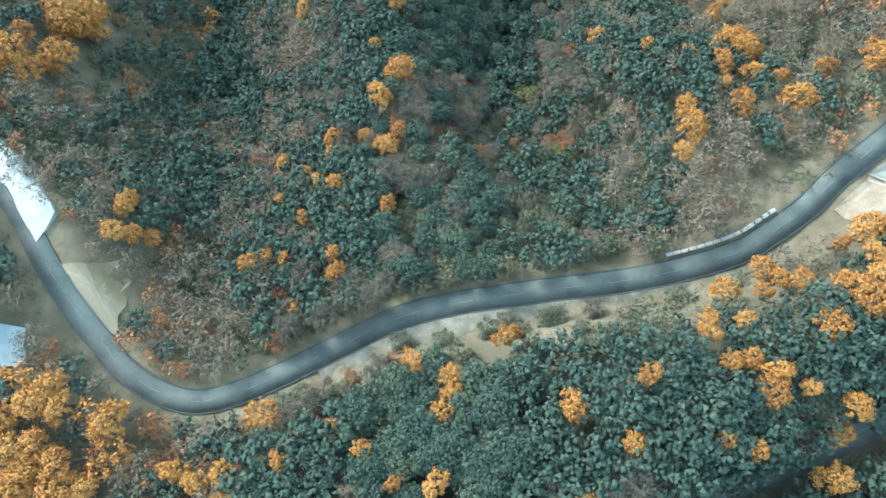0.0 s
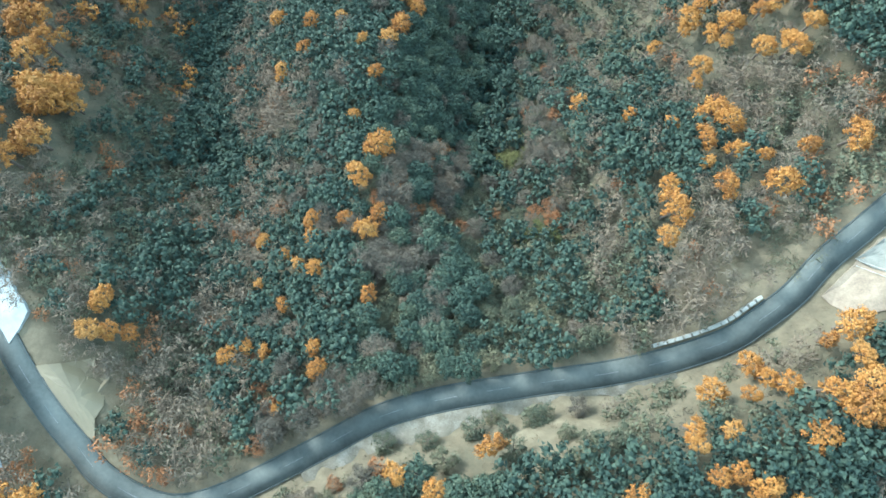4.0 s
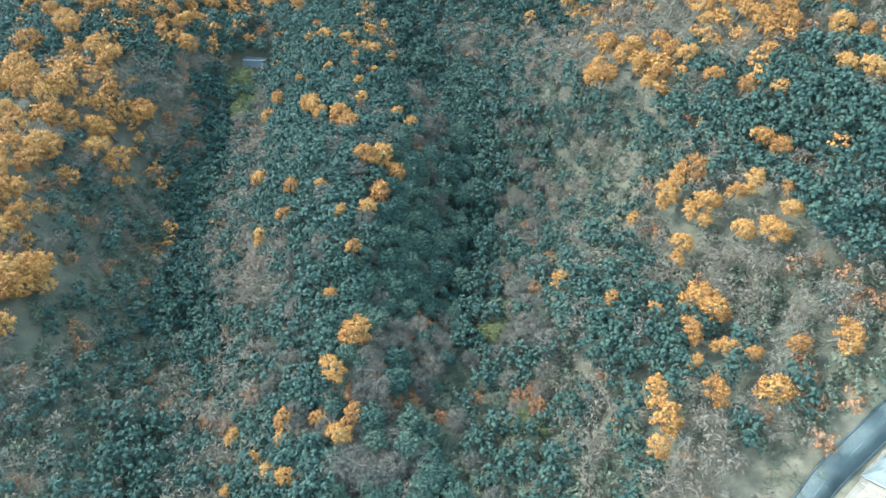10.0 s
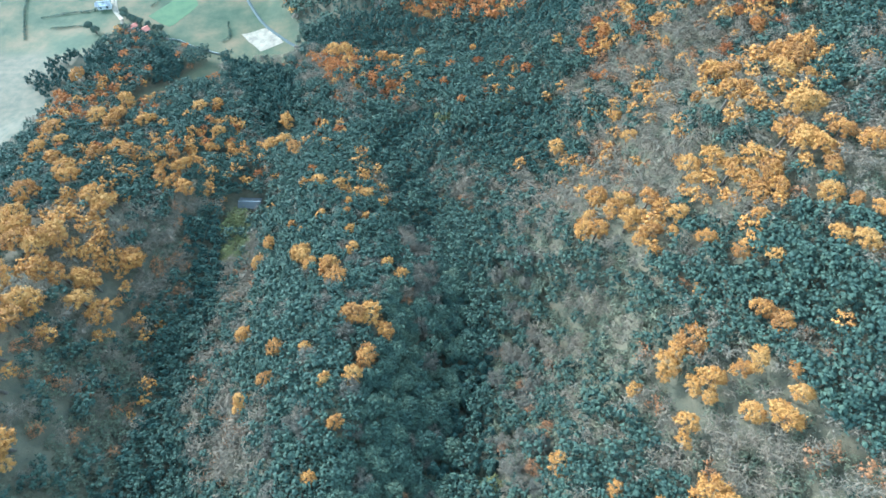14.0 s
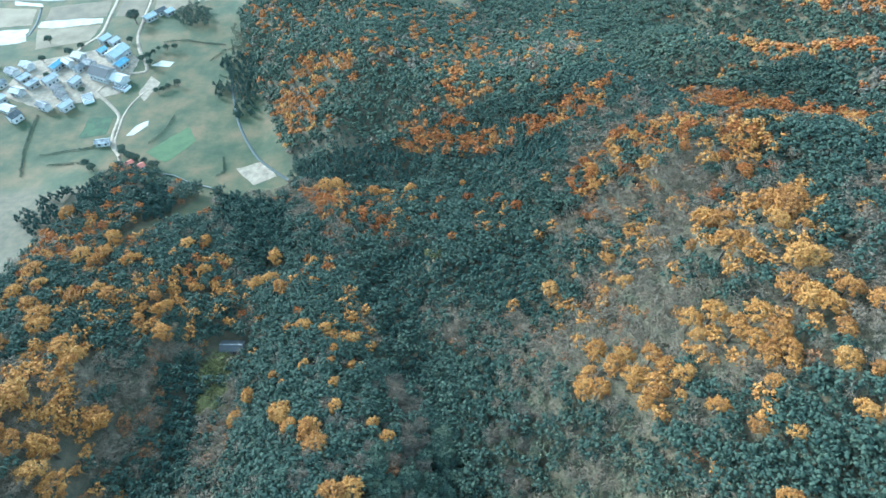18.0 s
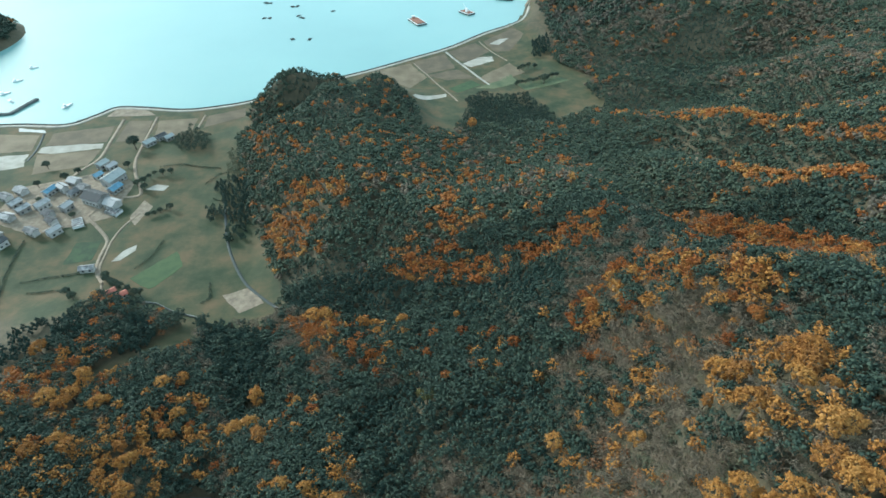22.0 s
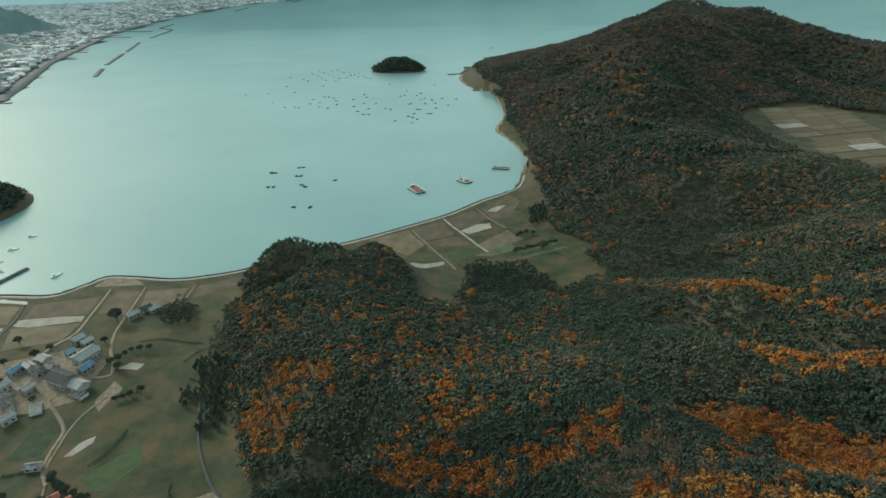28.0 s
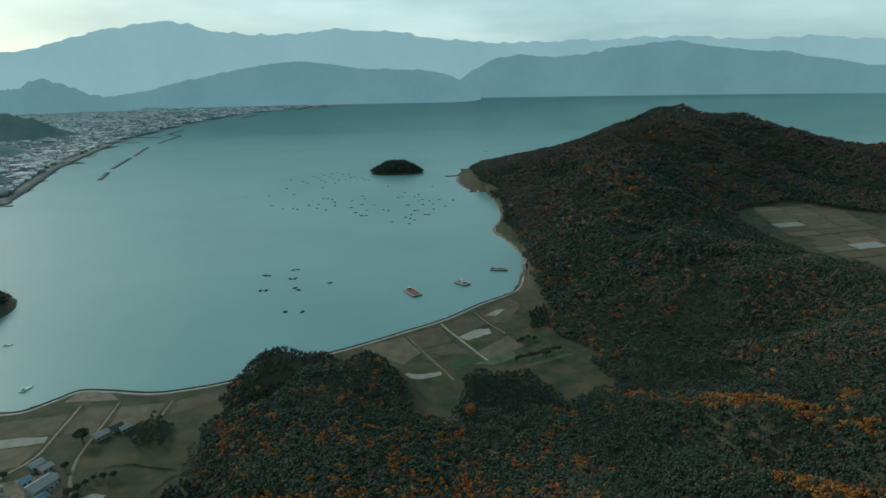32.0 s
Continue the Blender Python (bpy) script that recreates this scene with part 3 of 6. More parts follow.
# stands of single amber trees: x, y and crown radius
GOLD_STANDS = {
    'near north': [(-49.1, 109, 2.8), (-108.6, 87.6, 6.9), (-105.8, 92.3, 6.1), (-112.9, 79.7, 3.4), (-104.9, 74.9, 5.2), (-111, 70.5, 5.5), (-105.9, 66.9, 4.5), (-15.4, 73.4, 4.6), (-18.8, 64.8, 3.8), (-16, 50.8, 3), (-13, 54.7, 2.5), (-21.4, 53.9, 2.1), (-29.4, 53.7, 2.9), (-28.7, 49.4, 2.2), (-43.2, 49.2, 2.6), (-35.5, 45.4, 1.8), (-31.8, 42.7, 1.7), (-27.6, 41.9, 1.4), (-41.5, 38.1, 1.7), (-34.3, 33.2, 2.1), (-14.1, 35.1, 2.6), (-72.6, 33, 3.3), (-73.1, 25.8, 3.2), (-70.2, 25.9, 2.3), (-66.7, 25.7, 1.7), (-25, 23.6, 1.8), (-23.4, 19.2, 2.5), (-45.2, 21.3, 2.5), (-36.5, 22.3, 1.7), (-41, 23.4, 1.4), (-30.9, 11.4, 1.5)],
    'spur': [(36.2, 87.9, 3), (46.3, 81.5, 2.4), (54.6, 77.9, 1.6), (59.5, 72, 3.3), (58.2, 65.1, 2), (59.7, 58.6, 3.3), (50.5, 60.4, 2.8), (50.1, 54.1, 4.1), (48.6, 48.4, 2.4), (69.7, 59, 4), (85.6, 68.9, 3.8), (77.9, 68.2, 2.7), (63.8, 80.5, 4.4), (66.5, 77.4, 3.4), (64.6, 68, 2.9), (69.5, 66.5, 2.2)],
    'south wood': [(59.6, 22.5, 2.9), (60.7, 20.1, 2.2), (56.2, 17.2, 2.1), (62.2, 19.1, 2.2), (51.2, 17.3, 2.9), (76.4, 30, 3.6), (72.1, 27.1, 1.9), (74.9, 24.3, 2.8), (68.3, 18.1, 3.6), (70.7, 16.1, 3.6), (74.3, 19.3, 3.5), (75, 14.9, 3.5), (63.9, 11.3, 2.9), (44.8, 11, 2.4), (45.2, 8.8, 2), (51, 11.2, 1.8), (33.1, 1.4, 2.5), (47.3, 4.2, 1.5), (50.7, 4.9, 2), (54.4, 3.2, 2.8), (53.5, -0.1, 2.8), (60, 0.7, 1.6)],
    'roadside': [(11.3, 6.9, 3), (-5.1, 1.4, 2.8), (1.8, -0.7, 2.3), (1.9, -3.6, 2.3), (0.1, -7, 2.5), (21.1, -4.3, 2.8), (-18, -9.8, 1.6), (-12.7, -14, 1.6), (-0.2, -17.4, 2.8), (-6.9, -18, 1.4), (-33.5, -10, 3.2), (-37.2, -19.5, 2.6), (-42.4, -21.9, 3), (30.3, -9, 2), (50, -9.4, 2), (68.5, -1.7, 2.7), (69, -6.4, 2.7), (45, -7.8, 1.3), (67.7, -14.1, 3.5)],
    'west bend': [(-63, -13, 4.7), (-75.9, -6.8, 3.6), (-78.4, -10.1, 3.9), (-73.1, -10.9, 3.5), (-75.2, -18.3, 4.1), (-70.6, -21.2, 4.1), (-76.6, -22.5, 3.9), (-80.5, -18.6, 4.2), (-69.7, -25.2, 3.8), (-78.2, -25.7, 4.2), (-47.9, -20.4, 3.1), (23.6, -18.1, 1.5), (-27.5, -16.8, 1.3), (-65, -24.8, 2.7), (-83.2, -13.6, 3.1)],
    'west slope': [(-150.2, 170.1, 7.4), (-143.6, 173.4, 6.9), (-130.9, 136.1, 6.5), (-126.6, 140.2, 6.1), (-125.1, 132.5, 5), (-123.6, 115.1, 5.9), (-121.9, 119.7, 4.7), (-133.4, 163.9, 7.6), (-130.8, 171.1, 6.5), (-114.9, 153.2, 6.8), (-114.7, 145.5, 4.8), (-108.4, 142.4, 5.9), (-110.4, 92, 5.4), (-106.1, 93.7, 5.4), (-106.2, 87.4, 4.9), (-103.4, 89.4, 3.4), (-104.8, 75.2, 4.7), (-142.9, 153.1, 7.5), (-116.5, 109.9, 5.8), (-117.8, 104.2, 4.5), (-106.9, 165.5, 5.1), (-130, 127.3, 5.4), (-122.9, 140, 5.1)],
    'crest': [(-42.3, 164.2, 4), (-36.8, 157.3, 3), (-30.3, 153.9, 3.8), (-25.7, 148, 4.1), (-17.5, 132.3, 4.1), (-13.3, 133.3, 3.8), (-8.6, 128.2, 3.4), (-12.8, 117.8, 4.2), (-15.6, 112, 3.1), (-40.1, 122.5, 2.8), (-54.6, 131.5, 3.1), (-30.4, 121.1, 1.4), (-41.7, 113.2, 2.7), (-23, 110.5, 2.4), (-49.7, 106.3, 2.2), (-18, 98.4, 2.4), (-20, 131.4, 2.8), (-5.2, 152.5, 3), (-10.5, 158.1, 2.6), (-23, 85, 2.1)],
    'east slope': [(69.3, 114.4, 3.9), (65.9, 113.2, 3.6), (70.6, 105.1, 3.5), (67.3, 103.9, 2.8), (63.7, 110.5, 3.6), (62.7, 108.2, 2.3), (69.8, 100.9, 2.2), (78.6, 107.2, 3.4), (75.8, 105.6, 2.8), (56.6, 105.8, 2.4), (83.8, 119.5, 3.3), (85.2, 115, 3.2), (80.2, 94.1, 3.7), (75.8, 95.9, 3), (64.9, 96, 3.1), (63.4, 91.8, 2.3), (83.3, 98.5, 2.7), (83.5, 103.4, 2.3), (79.9, 96.6, 2.3)],
    'west spur': [(-186.8, 295.6, 6.7), (-160.9, 259.4, 5.3), (-152.4, 254.9, 5.8), (-153.5, 263.3, 4.6), (-155, 276.9, 5.1), (-136.3, 256.4, 5.7), (-143.8, 224.6, 4.4), (-139, 232.2, 4.2), (-133.2, 229.1, 4.7), (-172.1, 243.7, 4.5), (-171, 228.3, 3.7), (-157.7, 219.1, 4.8), (-148.2, 210.4, 4.6), (-141.3, 202.6, 5.5), (-151, 191.7, 6), (-128.1, 193.2, 5.3), (-123.4, 190.1, 5.3), (-121.7, 183.8, 4.7), (-148.7, 169.8, 5.7), (-141.3, 166.2, 5.5), (-134.7, 167.7, 6), (-129.9, 169.4, 5), (-148.8, 178.3, 5.3), (-128, 155, 5.3), (-123.1, 153.9, 5.2), (-116.8, 154.5, 5.2), (-108, 167.6, 4.5), (-135.7, 147.8, 4.7), (-164.2, 234.3, 3.7)],
    'small spur': [(-115, 270.2, 3.9), (-108, 274, 3.3), (-115.3, 231.6, 3.5), (-108.3, 223.8, 5.1), (-115.6, 216.1, 4.2), (-104.1, 210.3, 4.9), (-101.2, 240, 3.6), (-100.7, 251.1, 3.7), (-93.1, 242.2, 2.4), (-70.8, 264.1, 5.6), (-67.6, 244, 4.7), (-59.8, 234.4, 4.5), (-74.2, 242.6, 4.4), (-42.7, 206.3, 3.7), (-34.3, 204.7, 2.9), (-38.7, 185.4, 2.8), (-29.1, 194.3, 1.9), (-29.1, 187.1, 2.3), (-40.4, 161.9, 3.8), (-60, 178.2, 3.3), (-62.9, 169, 3.3), (-29.8, 156.4, 3.6), (-23, 164.1, 2.9), (-26, 175.4, 2.6), (-50.5, 183.9, 1.9), (-21.6, 186.6, 1.8), (-18.2, 186.5, 1.8), (-44.9, 178.9, 1.8)],
    'bowl': [(-50.1, 310.6, 5.4), (-43.8, 310.6, 4.7), (-24, 303.5, 3.9), (-17.8, 302.1, 3.2), (-2.8, 298.5, 3.2), (-16, 294.5, 2.5), (72.4, 212.2, 2.7), (53.1, 210, 3.5), (73.9, 198.7, 3.3), (-4.3, 297.9, 3.2), (-7.2, 292.9, 1.9), (23.1, 292.8, 1.8)],
    'east hill': [(96.9, 207.5, 4.8), (99.5, 204.3, 4.3), (96.1, 192.6, 4.9), (99.5, 193.1, 2.9), (90.3, 199.3, 2.5), (111.1, 204.4, 4.7), (113.2, 199.9, 4.6), (117.4, 204.7, 4.3), (109.1, 195.4, 4.2), (114.5, 191.9, 2.5), (108.1, 180.5, 5.1), (111, 179.8, 4.3), (104.3, 171.5, 4.6), (106.4, 167.9, 4.5), (108.5, 164.7, 4.1), (114.6, 168, 3.8), (118.6, 161.6, 4.1), (82.9, 172.6, 3.5), (87.9, 172.3, 4.2), (90.5, 164.9, 4.1), (92.5, 159.8, 3.6), (96.8, 159.9, 4.4), (97.1, 154.2, 3.6), (93, 154.3, 3.6), (95.9, 167.7, 3.8), (62.2, 165, 4.2), (65.5, 158.8, 4.1), (59.2, 172.4, 4), (71.8, 164.5, 4.2), (74.2, 159.9, 3.3)],
    'east grove': [(52.9, 159.5, 4.2), (57, 158.6, 3.4), (65.9, 168.3, 3.5), (69.4, 152.4, 3.6), (76.4, 155.8, 3.6), (66.4, 150.8, 2.9), (79.8, 144.3, 3.1), (84.6, 137.1, 3), (90.1, 133.3, 2.4), (91.5, 146.7, 2.6), (105.1, 148.5, 3.5), (109.2, 145, 2.6), (112.3, 141.2, 2.6), (102.3, 135.2, 3), (106, 132.7, 3.3), (108.5, 156.8, 3.3), (82.8, 166.9, 3), (74.1, 149.8, 2.5)],
}
# outlines of woods and meadows on the plan
AREAS = {
    'cedar bowl': [(-81, 357), (-61, 362), (-24, 334), (20, 312), (48, 303), (70, 286), (60, 280), (33, 288), (-4, 304), (-42, 315), (-77, 333)],
    'cedar west': [(-120, 328), (-74, 310), (-63, 271), (-79, 250), (-96, 286), (-109, 295)],
    'grove round': [(-162, 317), (-162, 329), (-150, 330), (-139, 316), (-138, 299), (-148, 296)],
    'grove dark': [(-222, 300), (-213, 318), (-191, 332), (-174, 321), (-172, 304), (-200, 295), (-204, 282)],
    'grove field': [(44, 591), (58, 612), (80, 602), (104, 612), (110, 585), (128, 562), (114, 550), (120, 525), (96, 532), (76, 516), (60, 534), (36, 540), (50, 565)],
    'grove shore': [(127, 748), (147, 750), (141, 703), (122, 696)],
    'meadow': [(-221, 321), (-185, 333), (-181, 356), (-158, 340), (-123, 331), (-82, 319), (-73, 336), (-86, 366), (-110, 406), (-116, 434), (-142, 466), (-185, 509), (-164, 548), (-158, 600), (-378, 581)],
    'meadow low': [(-162, 284), (-138, 309), (-122, 328), (-113, 306), (-132, 294), (-151, 280)],
    'fields bay': [(-56, 672), (-1, 568), (5, 520), (31, 518), (49, 592), (87, 606), (128, 578), (173, 636), (143, 679), (129, 778), (122, 814)],
    'fields east': [(675, 1269), (727, 1196), (777, 1056), (399, 597), (427, 653), (412, 691), (623, 1020)],
    'grove east of the village': [(-206, 535), (-199, 560), (-177, 542), (-169, 515), (-191, 511)],
    'grove under the knoll': [(-152, 470), (-146, 452), (-138, 432), (-124, 418), (-116, 440), (-124, 462), (-138, 478)],
    'terrace thicket': [(-150, 515), (-128, 500), (-118, 470), (-130, 470), (-150, 490)],
    'terrace cedars': [(-149, 436), (-143, 441), (-136, 430), (-140, 421), (-146, 426)],
    'bank cedars': [(-126, 428), (-130, 413), (-124, 395), (-114, 403), (-112, 414), (-116, 430), (-121, 450), (-125, 448)],
}

# what grows where: outline on the plan and the chances of each kind; later outlines lie over earlier ones
GROWTH = [
    ("mountain side", [(162, 1153), (214, 1336), (351, 1196), (391, 903), (605, 1233), (640, 1070), (402, 591), (319, 474), (258, 585), (183, 653), (136, 779), (148, 856), (133, 1119)], dict(green=0.64, bare=0.31, russet=0.01, gold=0.04)),
    ("mountain cedars", [(171, 755), (191, 689), (219, 648), (249, 657), (290, 699), (307, 659), (270, 601), (210, 589), (183, 653)], dict(cedar=0.70, green=0.30)),
    ("rib slopes", [(137, 592), (254, 534), (280, 403), (147, 228), (163, 323), (133, 359), (125, 428), (116, 492)], dict(green=0.74, gold=0.04, cedar=0.22)),
    ("hollow cedars", [(137, 617), (246, 613), (277, 566), (251, 520), (148, 571)], dict(cedar=0.70, green=0.30)),
    ("third rib crest", [(149, 574), (218, 535), (255, 439), (275, 394), (269, 382), (244, 427), (199, 489)], dict(gold=0.58, green=0.40, bare=0.02)),
    ("third rib end", [(254, 437), (275, 394), (266, 376), (246, 408)], dict(gold=0.72, green=0.16, bare=0.12)),
    ("second rib crest", [(185, 466), (211, 424), (244, 384), (230, 335), (225, 326), (191, 350), (183, 375), (168, 413)], dict(gold=0.78, green=0.20, bare=0.02)),
    ("first rib crest", [(132, 365), (161, 353), (183, 314), (193, 278), (150, 231), (138, 250), (164, 326), (114, 310)], dict(gold=0.84, green=0.06, bare=0.10)),
    ("knoll woods", [(-159, 534), (-134, 581), (-58, 516), (29, 502), (71, 484), (111, 471), (115, 367), (129, 356), (73, 299), (43, 303), (-77, 361), (-93, 389), (-91, 428)], dict(green=0.80, gold=0.15, bare=0.05)),
    ("knoll dome", [(-142, 578), (-123, 588), (-71, 679), (-10, 628), (3, 523), (-56, 499), (-93, 507)], dict(cedar=0.50, green=0.46, gold=0.04)),
    ("knoll west face gold", [(-91, 425), (-62, 426), (-41, 406), (-36, 388), (-65, 386), (-70, 362), (-87, 377), (-94, 394)], dict(gold=0.78, green=0.20, bare=0.02)),
    ("knoll south dark", [(-43, 387), (-9, 387), (11, 361), (-8, 351), (-34, 357)], dict(green=0.85, cedar=0.15)),
    ("gold band", [(-14, 355), (23, 343), (46, 325), (39, 310), (-7, 331)], dict(gold=0.60, green=0.40)),
    ("gold shoulder", [(52, 330), (77, 322), (109, 332), (100, 301), (74, 306), (56, 322)], dict(gold=0.50, green=0.50)),
    ("gold shelf", [(15, 362), (55, 362), (56, 346), (19, 348)], dict(gold=0.55, green=0.45)),
    ("saddle slope", [(28, 459), (70, 475), (105, 442), (108, 354), (56, 368), (25, 387)], dict(green=0.70, gold=0.20, bare=0.10)),
    ("grove lee", [(36, 582), (83, 626), (87, 570), (111, 560), (98, 489), (41, 469)], dict(cedar=0.55, green=0.45)),
    ("cedar bowl stand", [(-77, 363), (-41, 356), (-14, 336), (11, 322), (49, 306), (74, 304), (69, 273), (40, 274), (0, 302), (-70, 326)], dict(cedar=0.93, green=0.07)),
    ("bowl rim", [(-58, 301), (-38, 320), (0, 302), (40, 274), (66, 267), (63, 248), (27, 252), (-32, 279)], dict(green=0.84, gold=0.13, bare=0.03)),
    ("rim knob", [(-57, 312), (-40, 320), (-34, 295), (-52, 294)], dict(gold=0.95, green=0.05)),
    ("hill crown", [(66, 267), (91, 282), (117, 254), (126, 236), (116, 205), (98, 179), (88, 184), (96, 208), (112, 226), (83, 252), (68, 251)], dict(gold=0.58, green=0.26, bare=0.16)),
    ("hill brush", [(83, 253), (112, 232), (112, 226), (95, 209), (84, 187), (69, 198), (60, 231), (65, 249)], dict(bare=0.52, russet=0.20, gold=0.16, green=0.12)),
    ("hill east wood", [(130, 233), (146, 228), (112, 174), (101, 178)], dict(green=0.72, gold=0.20, bare=0.08)),
    ("inner cedars", [(-28, 245), (-5, 261), (58, 237), (75, 230), (64, 208), (51, 201), (35, 213), (16, 224), (2, 220), (9, 195), (15, 164), (3, 157), (-13, 204)], dict(cedar=0.75, green=0.25)),
    ("bowl yellow", [(1, 254), (41, 248), (42, 240), (14, 240)], dict(bamboo=0.40, green=0.60)),
    ("inner brush", [(2, 222), (35, 213), (47, 201), (54, 196), (50, 174), (31, 164), (17, 164), (9, 198)], dict(bare=0.46, scrub=0.18, green=0.30, russet=0.06)),
    ("hill north brush", [(59, 252), (96, 218), (90, 187), (82, 179), (66, 207), (54, 199)], dict(bare=0.44, green=0.24, gold=0.16, scrub=0.16)),
    ("hill brow", [(66, 207), (82, 179), (78, 163), (51, 173), (56, 197)], dict(bare=0.52, scrub=0.30, russet=0.08, gold=0.10)),
    ("hill crest grove", [(96, 218), (114, 197), (117, 164), (104, 159), (104, 177), (90, 187)], dict(gold=0.52, bare=0.28, green=0.20)),
    ("hill mid grove", [(82, 179), (101, 165), (97, 149), (79, 160)], dict(gold=0.68, green=0.16, bare=0.16)),
    ("east scrub", [(17, 164), (31, 164), (49, 171), (49, 153), (71, 139), (70, 124), (62, 113), (61, 103), (34, 95), (25, 98), (27, 143)], dict(bare=0.26, scrub=0.36, green=0.36, russet=0.02)),
    ("gold grove", [(49, 168), (76, 162), (73, 144), (49, 153)], dict(gold=0.85, green=0.05, bare=0.10)),
    ("east evergreens", [(97, 147), (114, 142), (95, 87), (84, 95), (79, 120), (71, 123), (74, 138), (86, 146)], dict(green=0.80, bare=0.08, gold=0.08, russet=0.04)),
    ("west brown", [(-162, 186), (-139, 197), (-117, 189), (-106, 146), (-94, 145), (-88, 117), (-87, 100), (-105, 86)], dict(gold=0.36, bare=0.36, russet=0.10, green=0.12, scrub=0.06)),
    ("west spur wood", [(-162, 186), (-182, 240), (-200, 304), (-170, 305), (-141, 291), (-130, 236), (-119, 197), (-140, 198), (-143, 176)], dict(green=0.66, gold=0.29, bare=0.05)),
    ("small spur wood", [(-133, 272), (-109, 282), (-84, 243), (-81, 214), (-109, 203), (-123, 211)], dict(green=0.64, gold=0.24, cedar=0.12)),
    ("upper crest wood", [(-75, 243), (-57, 267), (-28, 245), (-15, 200), (-10, 135), (0, 122), (7, 104), (-13, 100), (-33, 126), (-50, 157), (-66, 165), (-65, 193)], dict(green=0.80, gold=0.16, bare=0.04)),
    ("crest lee brush", [(-13, 185), (2, 182), (9, 146), (0, 134), (-11, 159)], dict(bare=0.60, green=0.28, russet=0.12)),
    ("west slope", [(-118, 127), (-95, 138), (-91, 117), (-86, 81), (-59, 76), (-50, 61), (-49, 47), (-43, 20), (-81, 21), (-108, 77), (-103, 85)], dict(bare=0.22, scrub=0.36, green=0.34, russet=0.08)),
    ("west gold", [(-160, 180), (-117, 188), (-106, 160), (-110, 134), (-121, 120), (-112, 104), (-103, 89), (-110, 82)], dict(gold=0.40, bare=0.36, green=0.12, russet=0.12)),
    ("west green patch", [(-78, 54), (-51, 53), (-45, 33), (-55, 26), (-68, 35)], dict(green=0.56, scrub=0.26, bare=0.18)),
    ("west gully stand", [(-104, 200), (-84, 200), (-75, 146), (-84, 121), (-59, 88), (-59, 76), (-86, 81), (-87, 110), (-95, 138), (-88, 159)], dict(cedar=0.60, green=0.40)),
    ("crest wood", [(-66, 206), (-11, 196), (-4, 140), (5, 119), (4, 85), (-8, 78), (-8, 59), (-19, 53), (-12, 36), (-15, 21), (-43, 20), (-42, 40), (-39, 54), (-26, 65), (-36, 104), (-56, 134)], dict(green=0.85, scrub=0.08, bare=0.07)),
    ("crest west flank", [(-67, 132), (-52, 126), (-35, 100), (-28, 65), (-39, 54), (-53, 61), (-57, 91), (-78, 118)], dict(bare=0.38, scrub=0.26, green=0.32, russet=0.04)),
    ("crest east foot", [(-9, 78), (6, 76), (6, 60), (-3, 53), (-5, 34), (-11, 36), (-17, 53)], dict(bare=0.62, russet=0.14, green=0.18, scrub=0.06)),
    ("east gully stand", [(7, 199), (34, 185), (27, 155), (23, 104), (22, 88), (19, 72), (10, 72), (6, 89), (5, 138)], dict(cedar=0.55, green=0.45)),
    ("east slope scrub", [(34, 185), (60, 162), (63, 133), (64, 119), (58, 94), (33, 96), (25, 104), (27, 155)], dict(bare=0.26, scrub=0.40, green=0.32, russet=0.02)),
    ("east brush", [(58, 94), (74, 91), (97, 88), (88, 58), (76, 48), (69, 57), (71, 69), (61, 82)], dict(bare=0.48, scrub=0.36, russet=0.10, green=0.06)),
    ("spur wood", [(32, 91), (51, 93), (61, 82), (71, 69), (69, 59), (62, 53), (54, 60), (44, 64), (35, 74)], dict(green=0.86, bare=0.10, scrub=0.04)),
    ("spur foot", [(6, 67), (22, 73), (35, 74), (44, 64), (62, 53), (52, 46), (43, 51), (29, 56), (7, 54)], dict(bare=0.28, scrub=0.44, green=0.24, russet=0.04)),
    ("low scrub", [(-3, 52), (29, 56), (44, 52), (48, 47), (45, 27), (38, 23), (-15, 21), (-11, 36), (-5, 34)], dict(bare=0.20, scrub=0.54, green=0.26)),
    ("low green clump", [(40, 41), (46, 39), (46, 31), (38, 31)], dict(green=0.90, scrub=0.10)),
    ("gully yellow", [(15, 89), (23, 88), (23, 75), (14, 76)], dict(bamboo=0.45, scrub=0.35, green=0.20)),
    ("path yellow", [(1, 48), (15, 54), (29, 56), (28, 51), (14, 49), (3, 42)], dict(bamboo=0.38, scrub=0.42, green=0.20)),
    ("hut yellow", [(-91, 204), (-78, 208), (-70, 179), (-82, 177)], dict(bamboo=0.60, scrub=0.30, green=0.10)),
    ("verge brush", [(-72, 23), (-60, 19), (-32, 10), (-32, 4), (-45, -5), (-60, -4), (-66, 2)], dict(bare=0.34, scrub=0.38, russet=0.14, green=0.14)),
]

# ---- building helpers ----


def mesh_of(name, verts, faces, material, smooth=False):
    """A mesh from arrays of corners and of faces that all have the same number of corners."""
    verts, faces = np.asarray(verts, np.float32), np.asarray(faces, np.int32)
    m = bpy.data.meshes.new(name)
    n, k = faces.shape
    m.vertices.add(len(verts))
    m.vertices.foreach_set("co", verts.ravel())
    m.loops.add(n * k)
    m.loops.foreach_set("vertex_index", faces.ravel())
    m.polygons.add(n)
    m.polygons.foreach_set("loop_start", np.arange(0, n * k, k, dtype=np.int32))
    m.polygons.foreach_set("loop_total", np.full(n, k, np.int32))
    if smooth:
        m.polygons.foreach_set("use_smooth", np.ones(n, bool))
    m.materials.append(material)
    m.update(calc_edges=True)
    m.validate()
    return m


